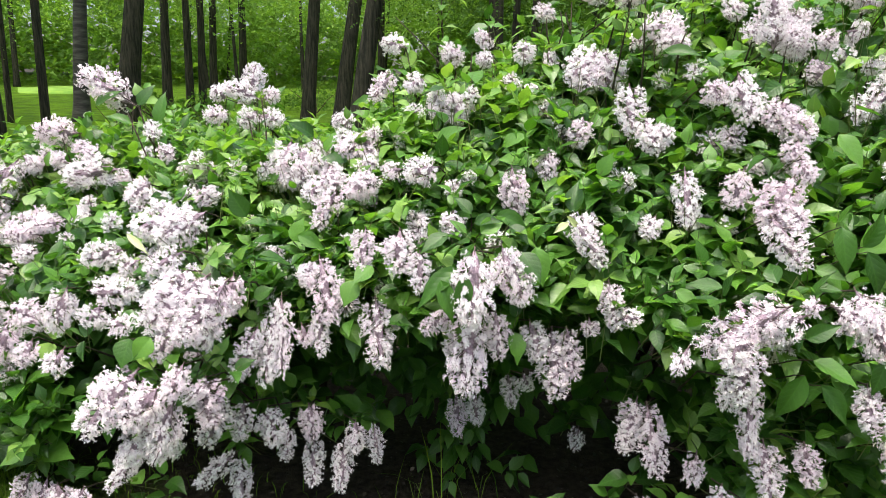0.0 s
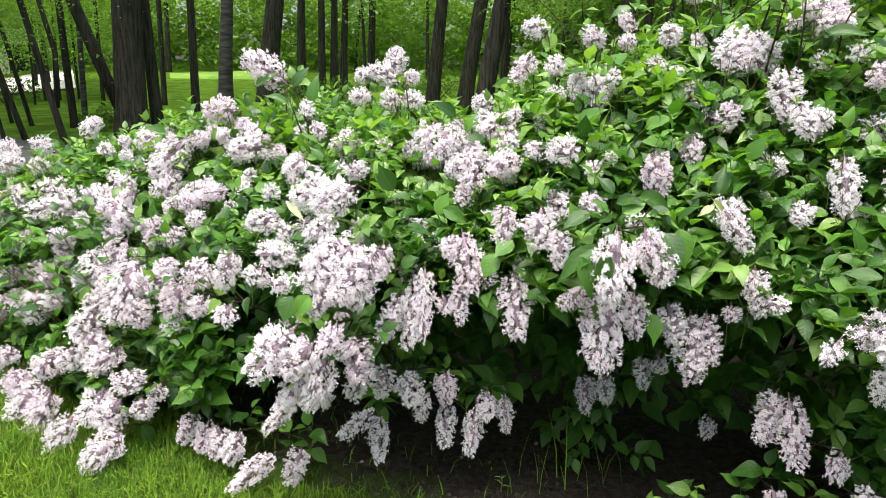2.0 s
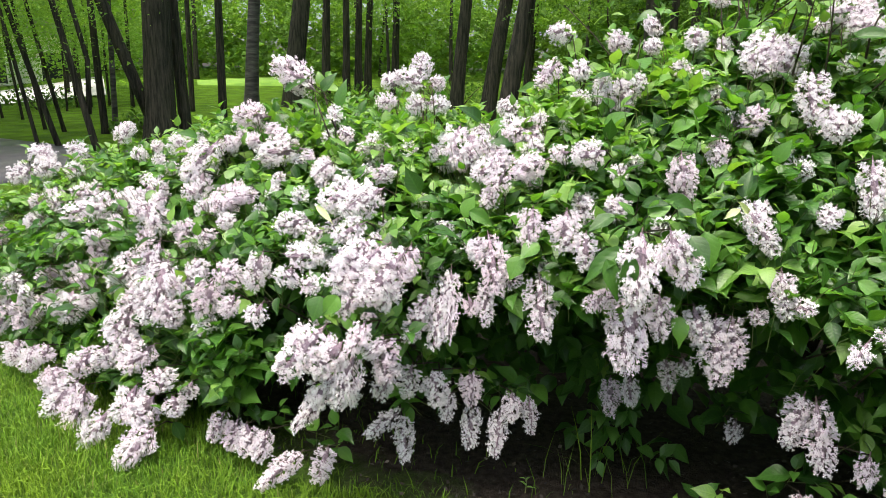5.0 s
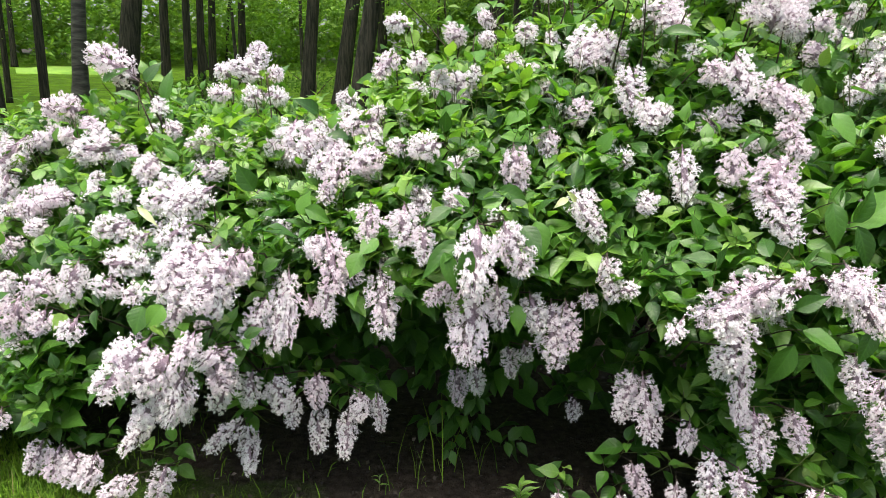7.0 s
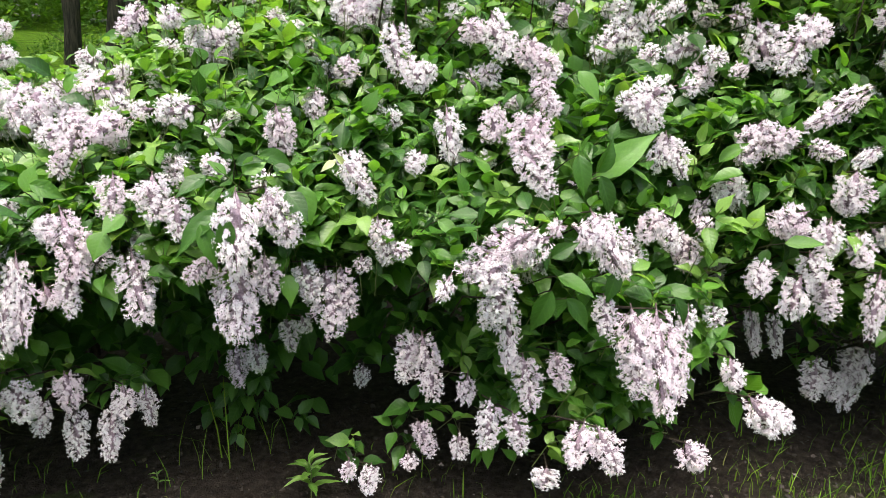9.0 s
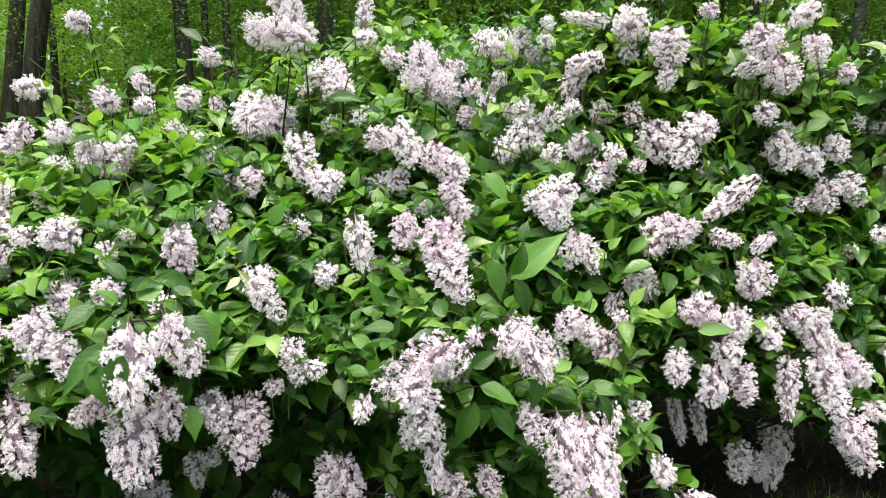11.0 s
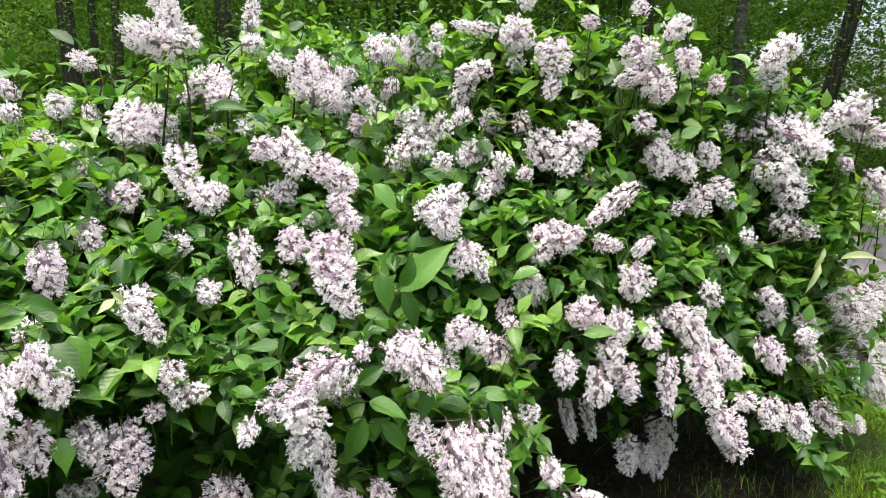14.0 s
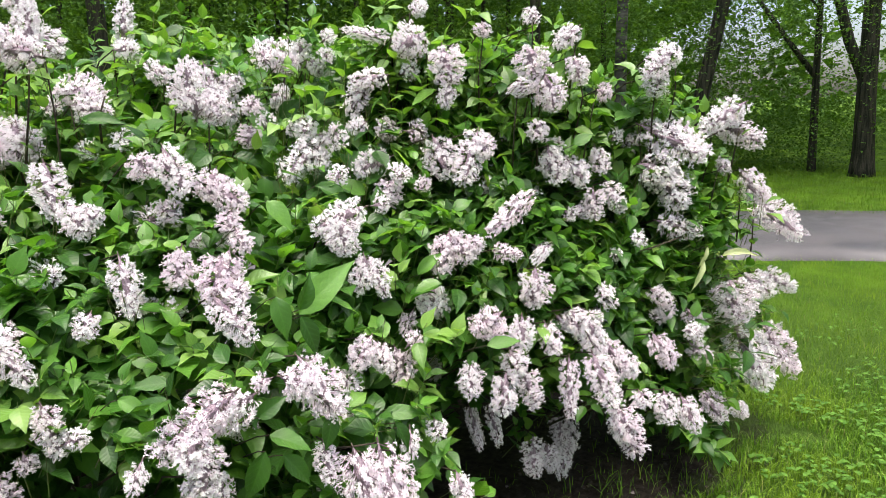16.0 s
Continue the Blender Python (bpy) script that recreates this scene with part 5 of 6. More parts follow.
def tree(x, y, dia, lean=(0.0, 0.0), high=10.0, bark=None, crown=None, label="", limbs=6, fork=None):
    z = ground_z(x, y) - 0.12
    thing = new("tree")
    thing.location = (x, y, z)
    tagged(thing, label or "tall park tree with dark wet bark and green crown", "tree", group="park trees")
    steps = 9
    seed = R.uniform(0, 50)
    pts, rad = [], []
    for k in range(steps):
        s = k / (steps - 1)
        h = high * s
        bend = (0.35 + 1.2 * dia) * s
        pts.append((lean[0] * h + bend * 0.25 * noise.noise((seed, h * 0.35, 0)), lean[1] * h + bend * 0.25 * noise.noise((seed, h * 0.35, 9)), h))
        flare = 1.0 + (0.45 if dia > 0.2 else 0.2) * math.exp(-h / 0.35)
        rad.append(dia / 2 * flare * (1 - 0.8 * s) + 0.004)
    pieces = [tube([pts[0]] + [(pts[0][0] + lean[0] * h, pts[0][1] + lean[1] * h, h) for h in (0.25, 0.6)] + pts[1:], [rad[0], dia / 2 * (1.2 if dia > 0.2 else 1.08), dia / 2 * 1.04] + rad[1:], 12)]
    part("trunk", mesh_of("trunk", *joined(pieces), [bark or BARK], smooth=True), thing)
    arms = []
    for i in range(limbs):
        s = R.uniform(0.4, 0.88)
        base = Vector(pts[int(s * (steps - 1))])
        a = R.uniform(0, 6.283)
        ln = high * R.uniform(0.12, 0.25)
        d = Vector((math.cos(a), math.sin(a), R.uniform(0.25, 0.9)))
        arms.append(tube([tuple(base), tuple(base + d * ln * 0.5 + near_unit(0.1)), tuple(base + d * ln + Vector((0, 0, 0.1 * ln)))], [dia * 0.18, dia * 0.11, dia * 0.03], 6))
    if fork:
        arms.append(tube(*fork))
    for arm in arms:
        part("limb", mesh_of("limb", *arm, [bark or BARK], smooth=True), thing)
    if crown is not None:
        ob = part("crown", crown, thing)
        ob.matrix_local = Matrix.Translation((lean[0] * 6, lean[1] * 6, 0)) @ Matrix.Rotation(R.uniform(0, 6.28), 4, "Z") @ Matrix.Diagonal((1, 1, high / 10.5, 1))
    return thing


def any_crown():
    return R.choice(CROWNS)


# behind the low wing of the shrub
tree(-7.10, 10.22, 0.49, (0.03, 0.02), 13, crown=any_crown(), label="thick old park tree with furrowed dark bark", limbs=8,
     fork=([(-0.12, -0.08, 0.6), (-0.30, -0.2, 1.3), (-0.66, -0.45, 2.7), (-1.4, -0.95, 5.5)], [0.085, 0.095, 0.09, 0.06], 9))
tree(-6.78, 11.71, 0.15, (0.02, 0.01), 11, crown=any_crown())
tree(-6.95, 10.76, 0.20, (-0.02, -0.02), 12, crown=any_crown())
tree(-10.0, 15.9, 0.13, (0.02, 0.01), 10, crown=any_crown())
tree(-8.81, 16.76, 0.36, (0.07, 0.03), 11, BIRCH, any_crown(), "birch with patchy black and pale bark")
tree(-6.68, 14.46, 0.45, (0.12, 0.05), 12, crown=any_crown())
tree(-8.12, 20.36, 0.28, (0.03, 0.01), 11, crown=any_crown())
tree(-6.85, 18.70, 0.22, (0.02, 0.0), 10, crown=any_crown())
tree(-6.60, 18.95, 0.22, (0.03, 0.01), 10, crown=any_crown())
tree(-7.52, 22.70, 0.26, (0.03, 0.01), 11, crown=any_crown())
tree(-7.17, 24.90, 0.30, (0.02, 0.0), 11, crown=any_crown())
tree(-3.30, 16.57, 0.34, (0.09, 0.02), 11, crown=any_crown())
tree(-2.55, 16.70, 0.38, (0.15, 0.02), 12, crown=any_crown(), label="leaning park tree with dark wet bark")
tree(-2.54, 21.74, 0.29, (0.11, 0.01), 11, BIRCH, any_crown(), "birch with patchy black and pale bark")
tree(-2.36, 25.78, 0.28, (0.02, 0.0), 11, crown=any_crown())
# slender trees beside the path
tree(-7.50, 9.19, 0.10, (-0.13, -0.11), 9, crown=any_crown(), limbs=5, fork=([(-0.06, -0.05, 0.7), (-0.02, -0.01, 1.5), (-0.14, -0.12, 2.4), (-0.4, -0.35, 4.8)], [0.04, 0.038, 0.034, 0.02], 7))
tree(-8.92, 11.2, 0.13, (-0.01, -0.01), 10, crown=any_crown())
tree(-9.22, 11.88, 0.105, (0.03, 0.03), 9, BIRCH, any_crown(), "slim birch with patchy black and pale bark")
for x, y, dia, lean in ((-8.64, 8.2, 0.115, 0.0), (-8.46, 9.08, 0.095, -0.13), (-8.37, 9.41, 0.14, -0.22), (-12.4, 12.1, 0.10, 0.05), (-13.1, 13.2, 0.085, -0.10), (-12.36, 12.98, 0.09, -0.08),
                        (-10.3, 11.3, 0.10, -0.12), (-9.7, 11.1, 0.12, -0.16), (-13.1, 15.2, 0.08, 0.03), (-13.7, 16.3, 0.085, -0.05), (-13.3, 16.35, 0.085, 0.02), (-13.0, 16.7, 0.10, 0.0), (-12.0, 16.3, 0.155, 0.02)):
    tree(x, y, 0.62 * dia, (0.75 * lean, 0.65 * lean), 8, crown=SAPLING_CROWNS[0], limbs=3, label="slender young park tree with dark bark")
# behind the tall wing
tree(-1.45, 10.6, 0.30, (0.16, 0.03), 10, crown=any_crown(), label="leaning park tree with dark wet bark")
tree(0.75, 10.42, 0.25, (0.0, 0.0), 11, crown=NEAR_CROWNS[0], limbs=3)
tree(1.06, 10.9, 0.13, (0.01, 0.0), 10, crown=NEAR_CROWNS[1], limbs=2)
tree(1.33, 10.6, 0.14, (0.01, 0.0), 10, limbs=2)
tree(2.66, 10.12, 0.28, (0.0, 0.0), 11, crown=NEAR_CROWNS[1], limbs=3)
tree(10.6, 7.6, 0.24, (0.0, 0.0), 11, BIRCH, NEAR_CROWNS[1], "birch with patchy black and pale bark", 3)
tree(9.6, 8.9, 0.25, (0.03, -0.03), 10, crown=NEAR_CROWNS[0])
tree(10.6, 6.4, 0.26, (0.10, -0.17), 10, crown=NEAR_CROWNS[1], label="leaning park tree with dark wet bark")
tree(13.48, 5.43, 0.14, (0.0, 0.02), 8, crown=NEAR_CROWNS[0], limbs=3,
     fork=([(0, 0, 1.75), (-0.15, 0.45, 2.4), (-0.35, 1.05, 3.3), (-0.5, 1.5, 4.6)], [0.055, 0.05, 0.04, 0.025], 7), label="slender forked park tree with dark bark")
tree(13.29, 4.52, 0.33, (0.0, 0.02), 11, crown=NEAR_CROWNS[1], fork=([(0, 0, 1.5), (-0.1, 0.35, 2.4), (-0.25, 0.75, 3.9), (-0.4, 1.1, 6)], [0.10, 0.09, 0.075, 0.05], 8))

def spread_trees(n, a0, a1, r0, r1, crowns):
    for _ in range(n):
        a = radians(R.uniform(a0, a1))
        r = R.uniform(r0, r1)
        tree(r * math.sin(a), r * math.cos(a), R.uniform(0.14, 0.30), (R.gauss(0.03, 0.04), 0.0), R.uniform(9, 13), crown=R.choice(crowns), limbs=3)


spread_trees(16, -55, 5, 25, 42, CROWNS)
spread_trees(18, 8, 62, 17, 30, DARK_CROWNS)
# unseen trees behind the camera, added to block low skylight
spread_trees(16, 95, 295, 14, 22, UNSEEN_CROWNS)

# woods beyond the lawn
woods, dark_woods = Cloud(), Cloud()


def thicket(heap, a0, a1, r0, r1, z0, z1, clumps, leaves, size):
    for _ in range(clumps):
        a, r = radians(R.uniform(a0, a1)), R.uniform(r0, r1)
        z = z0 + (z1 - z0) * R.random() ** 1.2
        if z > 1.6 + 30 * max(0.0, 1.20 - a) and 1.185 < a < 1.33 and noise.noise((a * 30, z * 0.6, 0)) > -0.25:
            continue
        if heap is dark_woods and r < 25 and z < 6 and noise.noise((r * math.sin(a) * 0.35, r * math.cos(a) * 0.35, z * 0.5)) < -0.08:
            continue
        if heap is woods and 30 < r < 52 and z < 3.6 and -0.95 < a < -0.70:
            continue
        c = Vector((r * math.sin(a), r * math.cos(a), 0))
        c.z = ground_z(c.x, c.y) + z
        heap.clump(c, 0.5, leaves, size)


thicket(woods, -80, 12, 36, 48, 0.3, 11, 2300, 34, 0.27)
thicket(woods, -85, 14, 48, 58, 0.3, 15, 1900, 12, 0.9)
thicket(woods, -60, 10, 22, 34, 2.7, 7, 900, 60, 0.10)
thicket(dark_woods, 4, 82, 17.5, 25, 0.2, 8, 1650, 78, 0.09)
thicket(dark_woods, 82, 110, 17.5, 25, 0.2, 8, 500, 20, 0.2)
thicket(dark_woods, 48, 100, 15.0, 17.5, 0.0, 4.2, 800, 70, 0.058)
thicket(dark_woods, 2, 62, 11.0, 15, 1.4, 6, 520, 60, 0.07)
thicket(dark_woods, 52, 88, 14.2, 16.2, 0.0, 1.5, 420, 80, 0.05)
# added thicket behind the camera, never in view: it cuts off the low sky
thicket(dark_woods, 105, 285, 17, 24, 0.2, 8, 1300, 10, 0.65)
# unseen canopy over them: two layers added above the view as shade
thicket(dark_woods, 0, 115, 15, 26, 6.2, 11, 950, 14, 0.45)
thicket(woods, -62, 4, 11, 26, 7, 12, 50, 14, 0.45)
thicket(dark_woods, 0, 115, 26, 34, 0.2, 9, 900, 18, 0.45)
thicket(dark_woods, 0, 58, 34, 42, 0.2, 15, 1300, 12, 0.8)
# leafy boughs that hang low beside the path
thicket(woods, -56, -36, 12, 20, 1.7, 5.0, 360, 60, 0.055)
thicket(woods, -56, -34, 20, 31, 1.2, 5.0, 700, 44, 0.09)
tagged(new("far_woods", woods.mesh("far_woods", LEAF_TREE)), "dense green woods beyond the lawn, with some unseen shading canopy", "woods", kind="stuff")
tagged(new("dark_woods", dark_woods.mesh("dark_woods", LEAF_DARK)), "dense shaded dark green woods behind the path, with unseen light-blocking foliage", "woods", kind="stuff")


# low bushes at the feet of the trees
def low_bush(x, y, wide, high, n):
    heap = Heap()
    for _ in range(n):
        a, r = R.uniform(0, 6.283), math.sqrt(R.random())
        z = high * (1 - r * r * 0.8) * R.uniform(0.25, 1.0)
        heap.add(DIAMOND, placed(Vector((wide * r * math.cos(a), wide * r * math.sin(a), z)) + near_unit(0.05), frame_of(near_unit(1.0) + Vector((0, 0, 0.3)), Vector((0, 0, 1)) + near_unit(0.5)), R.uniform(0.05, 0.11)))
    thing = new("bush")
    thing.location = (x, y, ground_z(x, y))
    tagged(thing, "low dark green bush at the foot of trees", "bush", group="low bushes")
    tagged(part("leaf_mass", heap.mesh("leaf_mass", [LEAF_DARK]), thing), kind="stuff")
    for k in range(4):
        a = k * 1.6
        part("stem", mesh_of("stem", *tube([(0, 0, -0.05), (0.3 * wide * math.cos(a), 0.3 * wide * math.sin(a), high * 0.4), (0.6 * wide * math.cos(a), 0.6 * wide * math.sin(a), high * 0.7)], [0.02, 0.014, 0.006], 5), [TWIG]), thing)


low_bush(-6.1, 17.6, 0.9, 0.75, 900)
low_bush(-7.6, 18.2, 0.8, 0.6, 700)
low_bush(-3.9, 21.0, 1.3, 1.0, 900)
low_bush(-8.3, 11.6, 0.7, 0.5, 600)
low_bush(-14.5, 15.8, 1.2, 0.8, 700)


# ---- lawn terrace and far house ----
# grass of the bank, with the sunlight on it put into the colour
m, t, p = material("sunlit_grass")
c = ramp(t, noise_out(t, 3.0, 6.0), [(0.3, (0.12, 0.25, 0.03)), (0.7, (0.20, 0.34, 0.04))])
t.links.new(c, p.inputs["Base Color"])
p.inputs["Roughness"].default_value = 0.9
TERRACE = m
verts, faces = [], []
for i in range(25):
    a = radians(-31.5 + 8 * i / 24)
    for r, up in ((30.5, -0.4), (30.7, i / 110 - 0.02), (31.2, 0.03 + i / 110), (33.2, 0.10 + i / 110), (33.6, -0.4)):
        x, y = r * math.sin(a), r * math.cos(a)
        verts.append((x, y, ground_z(x, y) + up + 0.04 * noise.noise((x, y, 2))))
for i in range(24):
    for k in range(4):
        b = i * 5 + k
        faces.append((b, b + 1, b + 6, b + 5))
tagged(new("lawn_terrace", mesh_of("lawn_terrace", verts, faces, [TERRACE], smooth=True)), "raised grass bank beyond the trees, coloured yellow-green as if sunlit", "grass bank", kind="structure")

m, t, p = material("pale_gravel")
t.links.new(ramp(t, noise_out(t, 30.0, 6.0), [(0.3, (0.44, 0.42, 0.40)), (0.7, (0.62, 0.60, 0.57))]), p.inputs["Base Color"])
p.inputs["Roughness"].default_value = 0.9
verts, faces = [], []
for i in range(19):
    a = radians(-52 + 14 * i / 18)
    for r in (25.0, 29.0, 34.0, 40.5):
        x, y = r * math.sin(a), r * math.cos(a)
        verts.append((x, y, ground_z(x, y) + 0.05))
for i in range(18):
    for k in range(3):
        b = i * 4 + k
        faces.append((b, b + 1, b + 5, b + 4))
tagged(new("forecourt", mesh_of("forecourt", verts, faces, [m], smooth=True)), "pale gravel forecourt before the distant house", "gravel yard", kind="structure")

m, t, p = material("pale_plaster")
t.links.new(ramp(t, noise_out(t, 1.5, 5.0), [(0.3, (0.72, 0.68, 0.64)), (0.7, (0.82, 0.79, 0.76))]), p.inputs["Base Color"])
p.inputs["Roughness"].default_value = 0.8
PLASTER = m
m, t, p = material("window_glass")
p.inputs["Base Color"].default_value = (0.03, 0.035, 0.04, 1)
p.inputs["Roughness"].default_value = 0.08
GLASS = m
m, t, p = material("roof_sheet")
t.links.new(ramp(t, noise_out(t, 4.0), [(0.3, (0.10, 0.09, 0.09)), (0.7, (0.17, 0.15, 0.15))]), p.inputs["Base Color"])
ROOF = m


def block(x0, x1, y0, y1, z0, z1):
    v = [(x, y, z) for z in (z0, z1) for x, y in ((x0, y0), (x1, y0), (x1, y1), (x0, y1))]
    return v, [(3, 2, 1, 0), (4, 5, 6, 7), (0, 1, 5, 4), (1, 2, 6, 5), (2, 3, 7, 6), (3, 0, 4, 7)]


house = new("house")
house.matrix_world = pose(-37, 33, ground_z(-37, 33) - 0.6, 0, 0, 45)
tagged(house, "long pale house seen between distant trees", "house")
part("wall", mesh_of("wall", *joined([block(-14, 14, 0.3, 8, 0, 3.9)]), [PLASTER]), house)
part("roof", mesh_of("roof", [(-14.5, -0.5, 3.9), (14.5, -0.5, 3.9), (14.5, 8.5, 3.9), (-14.5, 8.5, 3.9), (-13, 4, 6.2), (13, 4, 6.2)],
     [(0, 1, 5, 4), (2, 3, 4, 5), (1, 2, 5), (3, 0, 4), (3, 2, 1, 0)], [ROOF]), house)
for i in range(9):
    x = -12.4 + 3.1 * i
    w = part("window", mesh_of("window", *joined([block(x - 0.75, x - 0.62, 0.16, 0.34, 1.0, 3.0), block(x + 0.62, x + 0.75, 0.16, 0.34, 1.0, 3.0), block(x - 0.62, x + 0.62, 0.16, 0.34, 2.88, 3.0), block(x - 0.8, x + 0.8, 0.08, 0.34, 0.9, 1.0)]), [PLASTER]), house)
    part("pane", mesh_of("pane", *block(x - 0.62, x + 0.62, 0.22, 0.29, 1.0, 2.88), [GLASS]), w)


# ---- grass ----
def grass(name, count, x0, x1, y0, y1, tall, label, keep):
    rng = np.random.default_rng(11)
    x, y = rng.uniform(x0, x1, count), rng.uniform(y0, y1, count)
    edge = np.minimum(np.minimum(x - x0, x1 - x), np.minimum(y - y0, y1 - y))
    ok = np.array([keep(a, b) for a, b in zip(x, y)]) & (rng.random(count) < edge / 0.7)
    x, y = x[ok], y[ok]
    n = len(x)
    z = np.array([ground_z(a, b) for a, b in zip(x, y)]) - 0.012
    ang, lean = rng.uniform(0, 2 * np.pi, n), rng.uniform(0.2, 1.1, n)
    h, w = tall * rng.uniform(0.5, 1.3, n), rng.uniform(0.0011, 0.0024, n) * (tall / 0.06) ** 0.6
    side = np.stack([-np.sin(ang), np.cos(ang), np.zeros(n)], 1) * w[:, None]
    root = np.stack([x, y, z], 1)
    mid = root + np.stack([np.cos(ang) * h * lean * 0.3, np.sin(ang) * h * lean * 0.3, h * 0.6], 1)
    tip = root + np.stack([np.cos(ang) * h * lean, np.sin(ang) * h * lean, h * (1 - 0.3 * lean)], 1)
    verts = np.stack([root - side, root + side, mid + side * 0.8, mid - side * 0.8, tip], 1).reshape(-1, 3)
    faces = []
    for i in range(n):
        b = 5 * i
        faces += [(b, b + 1, b + 2, b + 3), (b + 3, b + 2, b + 4)]
    return tagged(new(name, mesh_of(name, verts.tolist(), faces, [BLADE])), label, "grass", kind="stuff")


# outline of the soil, with the right-end stretch that stands for shade
def soil_reach(x, y):
    return math.hypot(x / 3.25, (y - 3.05 + 0.30 * x + 0.12 * max(x - 1.0, 0.0)) / 1.48) + 0.25 * noise.noise((x * 3, y * 3, 1))


def on_lawn(x, y):
    return soil_reach(x, y) > 1.03 - 0.06 * min(1.0, max(0.0, x - 1.4)) or (R.random() < 0.05 and soil_reach(x, y) > 0.7)


grass("grass", 62000, -3.3, -0.2, 0.8, 2.9, 0.055, "short uneven lawn grass beside the shrub", on_lawn)
grass("near_grass", 60000, 0.9, 4.2, 0.2, 3.1, 0.055, "short uneven lawn grass by the shrub end", on_lawn)
grass("front_grass", 22000, -3.8, 3.8, 0.0, 2.4, 0.050, "short uneven lawn grass in front of the shrub", on_lawn)
grass("side_grass", 36000, 2.6, 7.6, -1.2, 3.9, 0.050, "short uneven lawn grass beside the path", lambda x, y: on_lawn(x, y) and x < 6.95 - 0.66 * (y - 3.0))
grass("verge_grass", 24000, 8.6, 14.6, 1.0, 7.6, 0.085, "uneven lawn grass under the trees beyond the path", lambda x, y: x > 9.75 - 0.62 * (y - 3.0))
grass("far_grass", 16000, -8.5, -3.0, 2.0, 7.5, 0.070, "short uneven lawn grass beyond the shrub", lambda x, y: on_lawn(x, y) and soil_reach(x, y) < 4 and x > -6.8)


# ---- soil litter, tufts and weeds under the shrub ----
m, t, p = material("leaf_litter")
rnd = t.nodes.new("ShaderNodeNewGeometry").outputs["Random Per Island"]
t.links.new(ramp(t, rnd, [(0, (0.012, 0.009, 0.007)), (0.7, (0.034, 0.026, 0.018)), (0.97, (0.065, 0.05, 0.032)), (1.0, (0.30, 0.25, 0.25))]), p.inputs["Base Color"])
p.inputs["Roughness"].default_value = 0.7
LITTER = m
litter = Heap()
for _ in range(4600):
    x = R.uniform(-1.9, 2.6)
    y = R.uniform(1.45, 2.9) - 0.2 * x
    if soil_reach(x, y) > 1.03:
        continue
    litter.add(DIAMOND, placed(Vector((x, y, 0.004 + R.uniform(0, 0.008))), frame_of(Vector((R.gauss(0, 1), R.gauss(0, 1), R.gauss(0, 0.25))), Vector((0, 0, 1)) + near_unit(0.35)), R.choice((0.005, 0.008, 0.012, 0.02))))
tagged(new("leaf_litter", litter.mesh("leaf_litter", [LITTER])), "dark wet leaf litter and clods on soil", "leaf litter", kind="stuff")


long_verts, long_faces = [], []


def tuft(x, y, blades, tall, spread=0.05):
    """Long arching grass blades from one root."""
    verts, faces = long_verts, long_faces
    for _ in range(blades):
        a, lean, h = R.uniform(0, 6.283), R.uniform(0.15, 1.0), tall * R.uniform(0.5, 1.1)
        rx, ry = x + R.gauss(0, spread), y + R.gauss(0, spread)
        w = R.uniform(0.0012, 0.0022)
        sx, sy = -math.sin(a) * w, math.cos(a) * w
        n = len(verts)
        for s, ww in ((0, 1), (0.4, 0.9), (0.75, 0.6)):
            c = (rx + math.cos(a) * h * lean * s * s, ry + math.sin(a) * h * lean * s * s, h * s * (1 - 0.25 * lean * s) - 0.01)
            verts += [(c[0] - sx * ww, c[1] - sy * ww, c[2]), (c[0] + sx * ww, c[1] + sy * ww, c[2])]
        verts.append((rx + math.cos(a) * h * lean, ry + math.sin(a) * h * lean, h * (1 - 0.3 * lean)))
        faces += [(n, n + 1, n + 3, n + 2), (n + 2, n + 3, n + 5, n + 4), (n + 4, n + 5, n + 6)]


for x, y, b, h in ((0.0, 1.95, 10, 0.30), (0.12, 2.02, 6, 0.26), (-0.1, 1.85, 6, 0.16), (0.45, 1.72, 10, 0.08), (-0.45, 1.75, 30, 0.06), (-0.62, 1.72, 36, 0.06), (-0.85, 1.70, 36, 0.07),
                   (0.62, 1.65, 10, 0.09), (1.55, 1.45, 12, 0.10), (1.75, 1.55, 10, 0.11), (1.95, 1.42, 14, 0.11), (2.2, 1.5, 14, 0.10), (2.45, 1.4, 14, 0.10), (-1.15, 1.75, 40, 0.08), (-1.4, 1.85, 40, 0.09)):
    tuft(x, y, b, h)
for _ in range(24):
    gx = R.uniform(0.35, 2.9)
    tuft(gx, 1.38 - 0.06 * gx + R.gauss(0, 0.12), R.randint(10, 24), R.uniform(0.05, 0.10), 0.07)
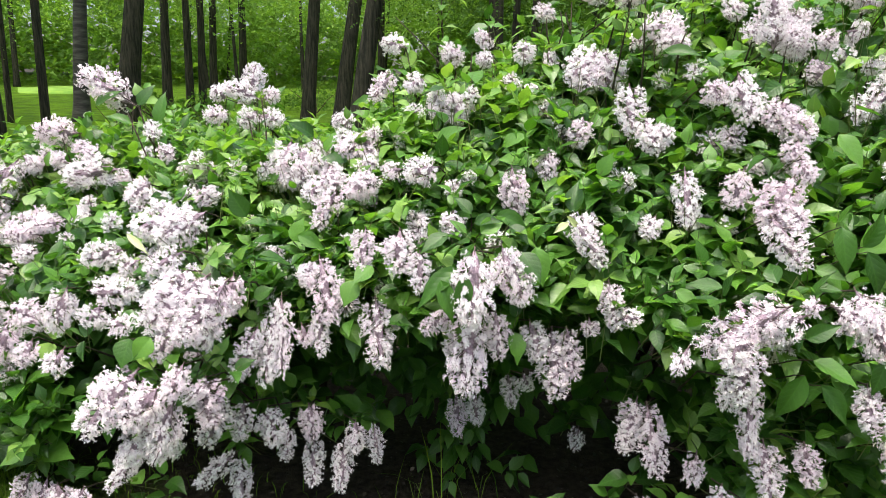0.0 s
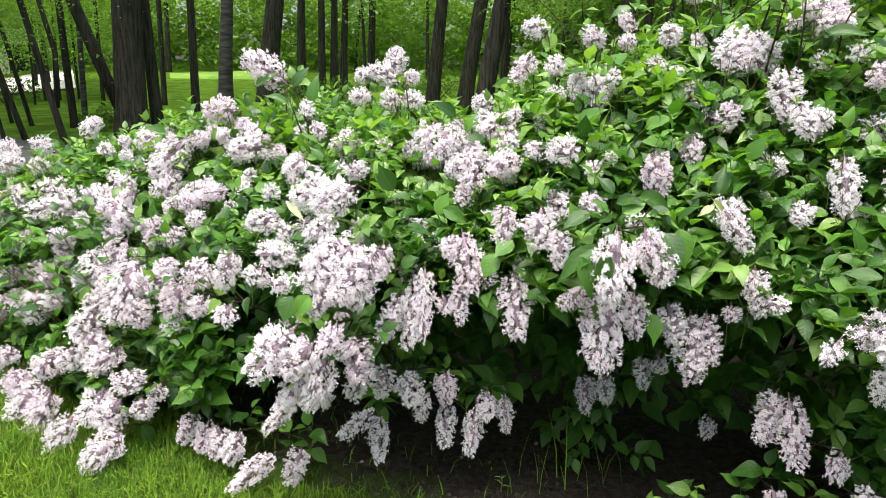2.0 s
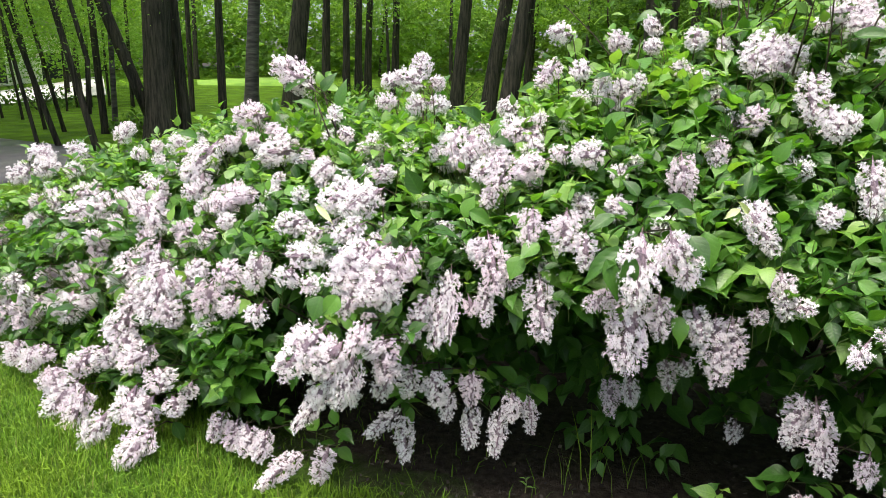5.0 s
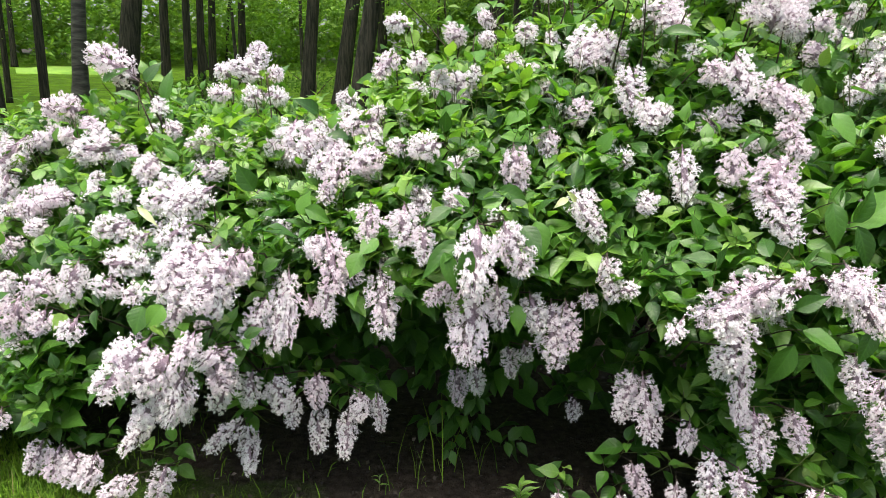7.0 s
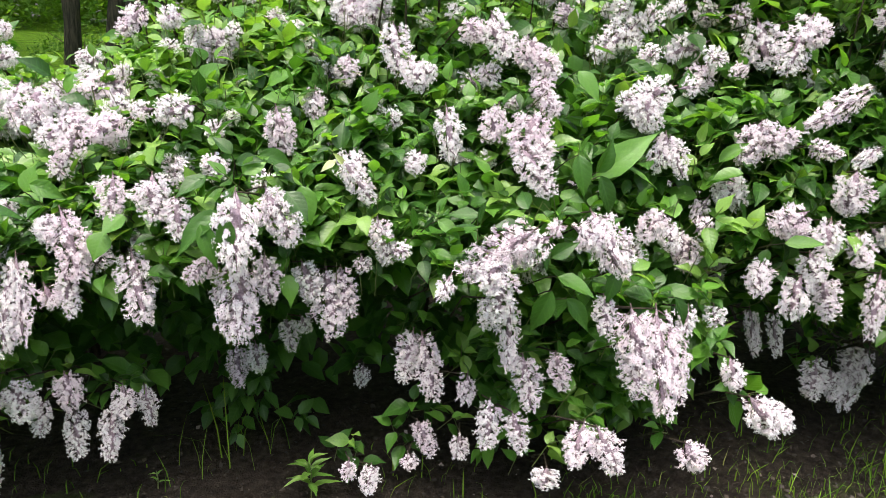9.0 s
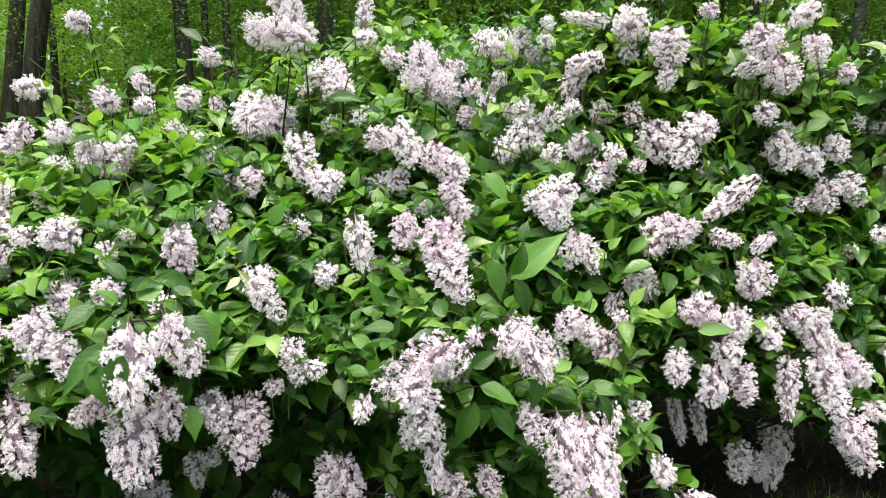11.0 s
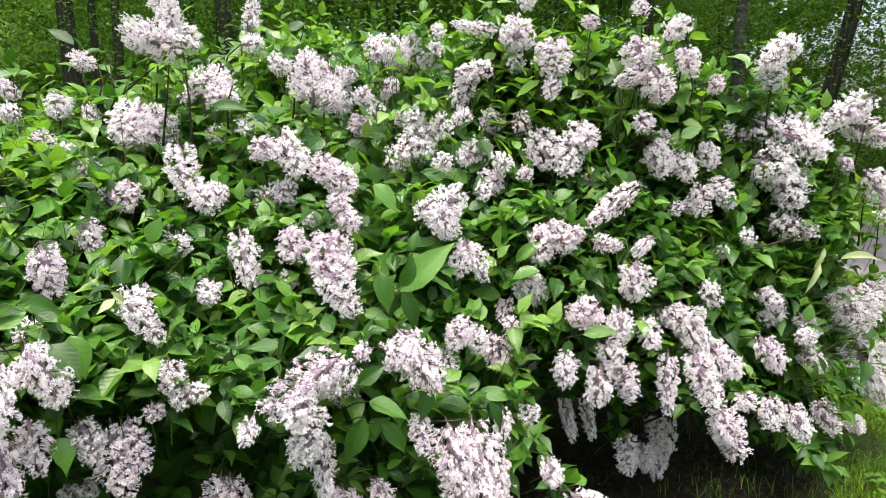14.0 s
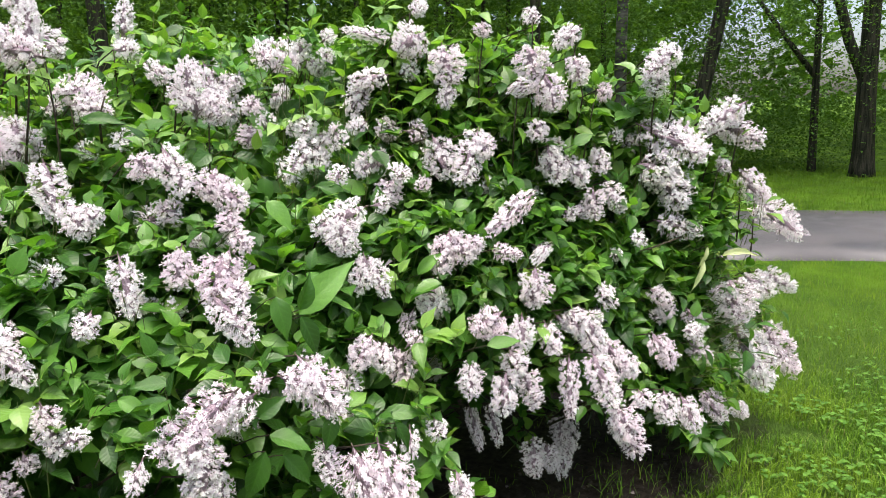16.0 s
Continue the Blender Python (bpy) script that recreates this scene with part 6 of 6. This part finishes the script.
tagged(new("long_grass", mesh_of("long_grass", long_verts, long_faces, [BLADE])), "loose tufts of long grass on bare soil", "long grass", kind="stuff")


def weed(x, y, size, leaves):
    """A leafy rosette with a short stem."""
    heap = Heap()
    for i in range(leaves):
        s = i / leaves
        a = i * 2.4
        heap.add((LEAF_FORMS[i % 5][0] * np.array((0.45, 1, 1)), *LEAF_FORMS[i % 5][1:]), placed(Vector((0, 0, size * (0.25 + 0.7 * s))), frame_of(Vector((math.cos(a), math.sin(a), 0.2 + 0.7 * s)), (0, 0, 1)), size * (0.75 - 0.3 * s)))
    thing = new("weed")
    thing.location = (x, y, ground_z(x, y))
    tagged(thing, "small green weed growing from bare soil", "weed", group="weeds")
    part("stem", mesh_of("stem", *tube([(0, 0, -0.01), (0.003, 0, size * 0.5), (0, 0.003, size)], [0.002, 0.0017, 0.001], 5), [SHOOT]), thing)
    part("leaf_rosette", heap.mesh("leaf_rosette", [LEAF_YOUNG]), thing)


weed(0.23, 1.70, 0.13, 14)
weed(-0.20, 1.86, 0.05, 5)
weed(0.02, 1.66, 0.05, 5)

# low clover among the grass beyond the end of the shrub
CLOVER = leaf_material("clover_leaf", (0.055, 0.135, 0.018), (0.090, 0.200, 0.028), (0.140, 0.280, 0.045), rough=0.6, veins=False, share=0.3, spec=0.15)
clover = Heap()
for _ in range(2200):
    x, y = R.gauss(3.2, 0.9), R.gauss(0.9, 0.8)
    if soil_reach(x, y) < 1.08 or noise.noise((x * 1.6, y * 1.6, 4)) < -0.1:
        continue
    z, h = ground_z(x, y), R.uniform(0.03, 0.06)
    spin = R.uniform(0, 6.28)
    for k in range(3):
        a = spin + k * 2.094
        clover.add((ROUGH_FORMS[k][0] * np.array((1.5, 1, 1)), *ROUGH_FORMS[k][1:]), placed(Vector((x, y, z + h)), frame_of(Vector((math.cos(a), math.sin(a), 0.15)), Vector((0, 0, 1)) + near_unit(0.15)), R.uniform(0.014, 0.024)))
tagged(new("clover", clover.mesh("clover", [CLOVER])), "low clover leaves among the lawn grass", "clover", kind="stuff")
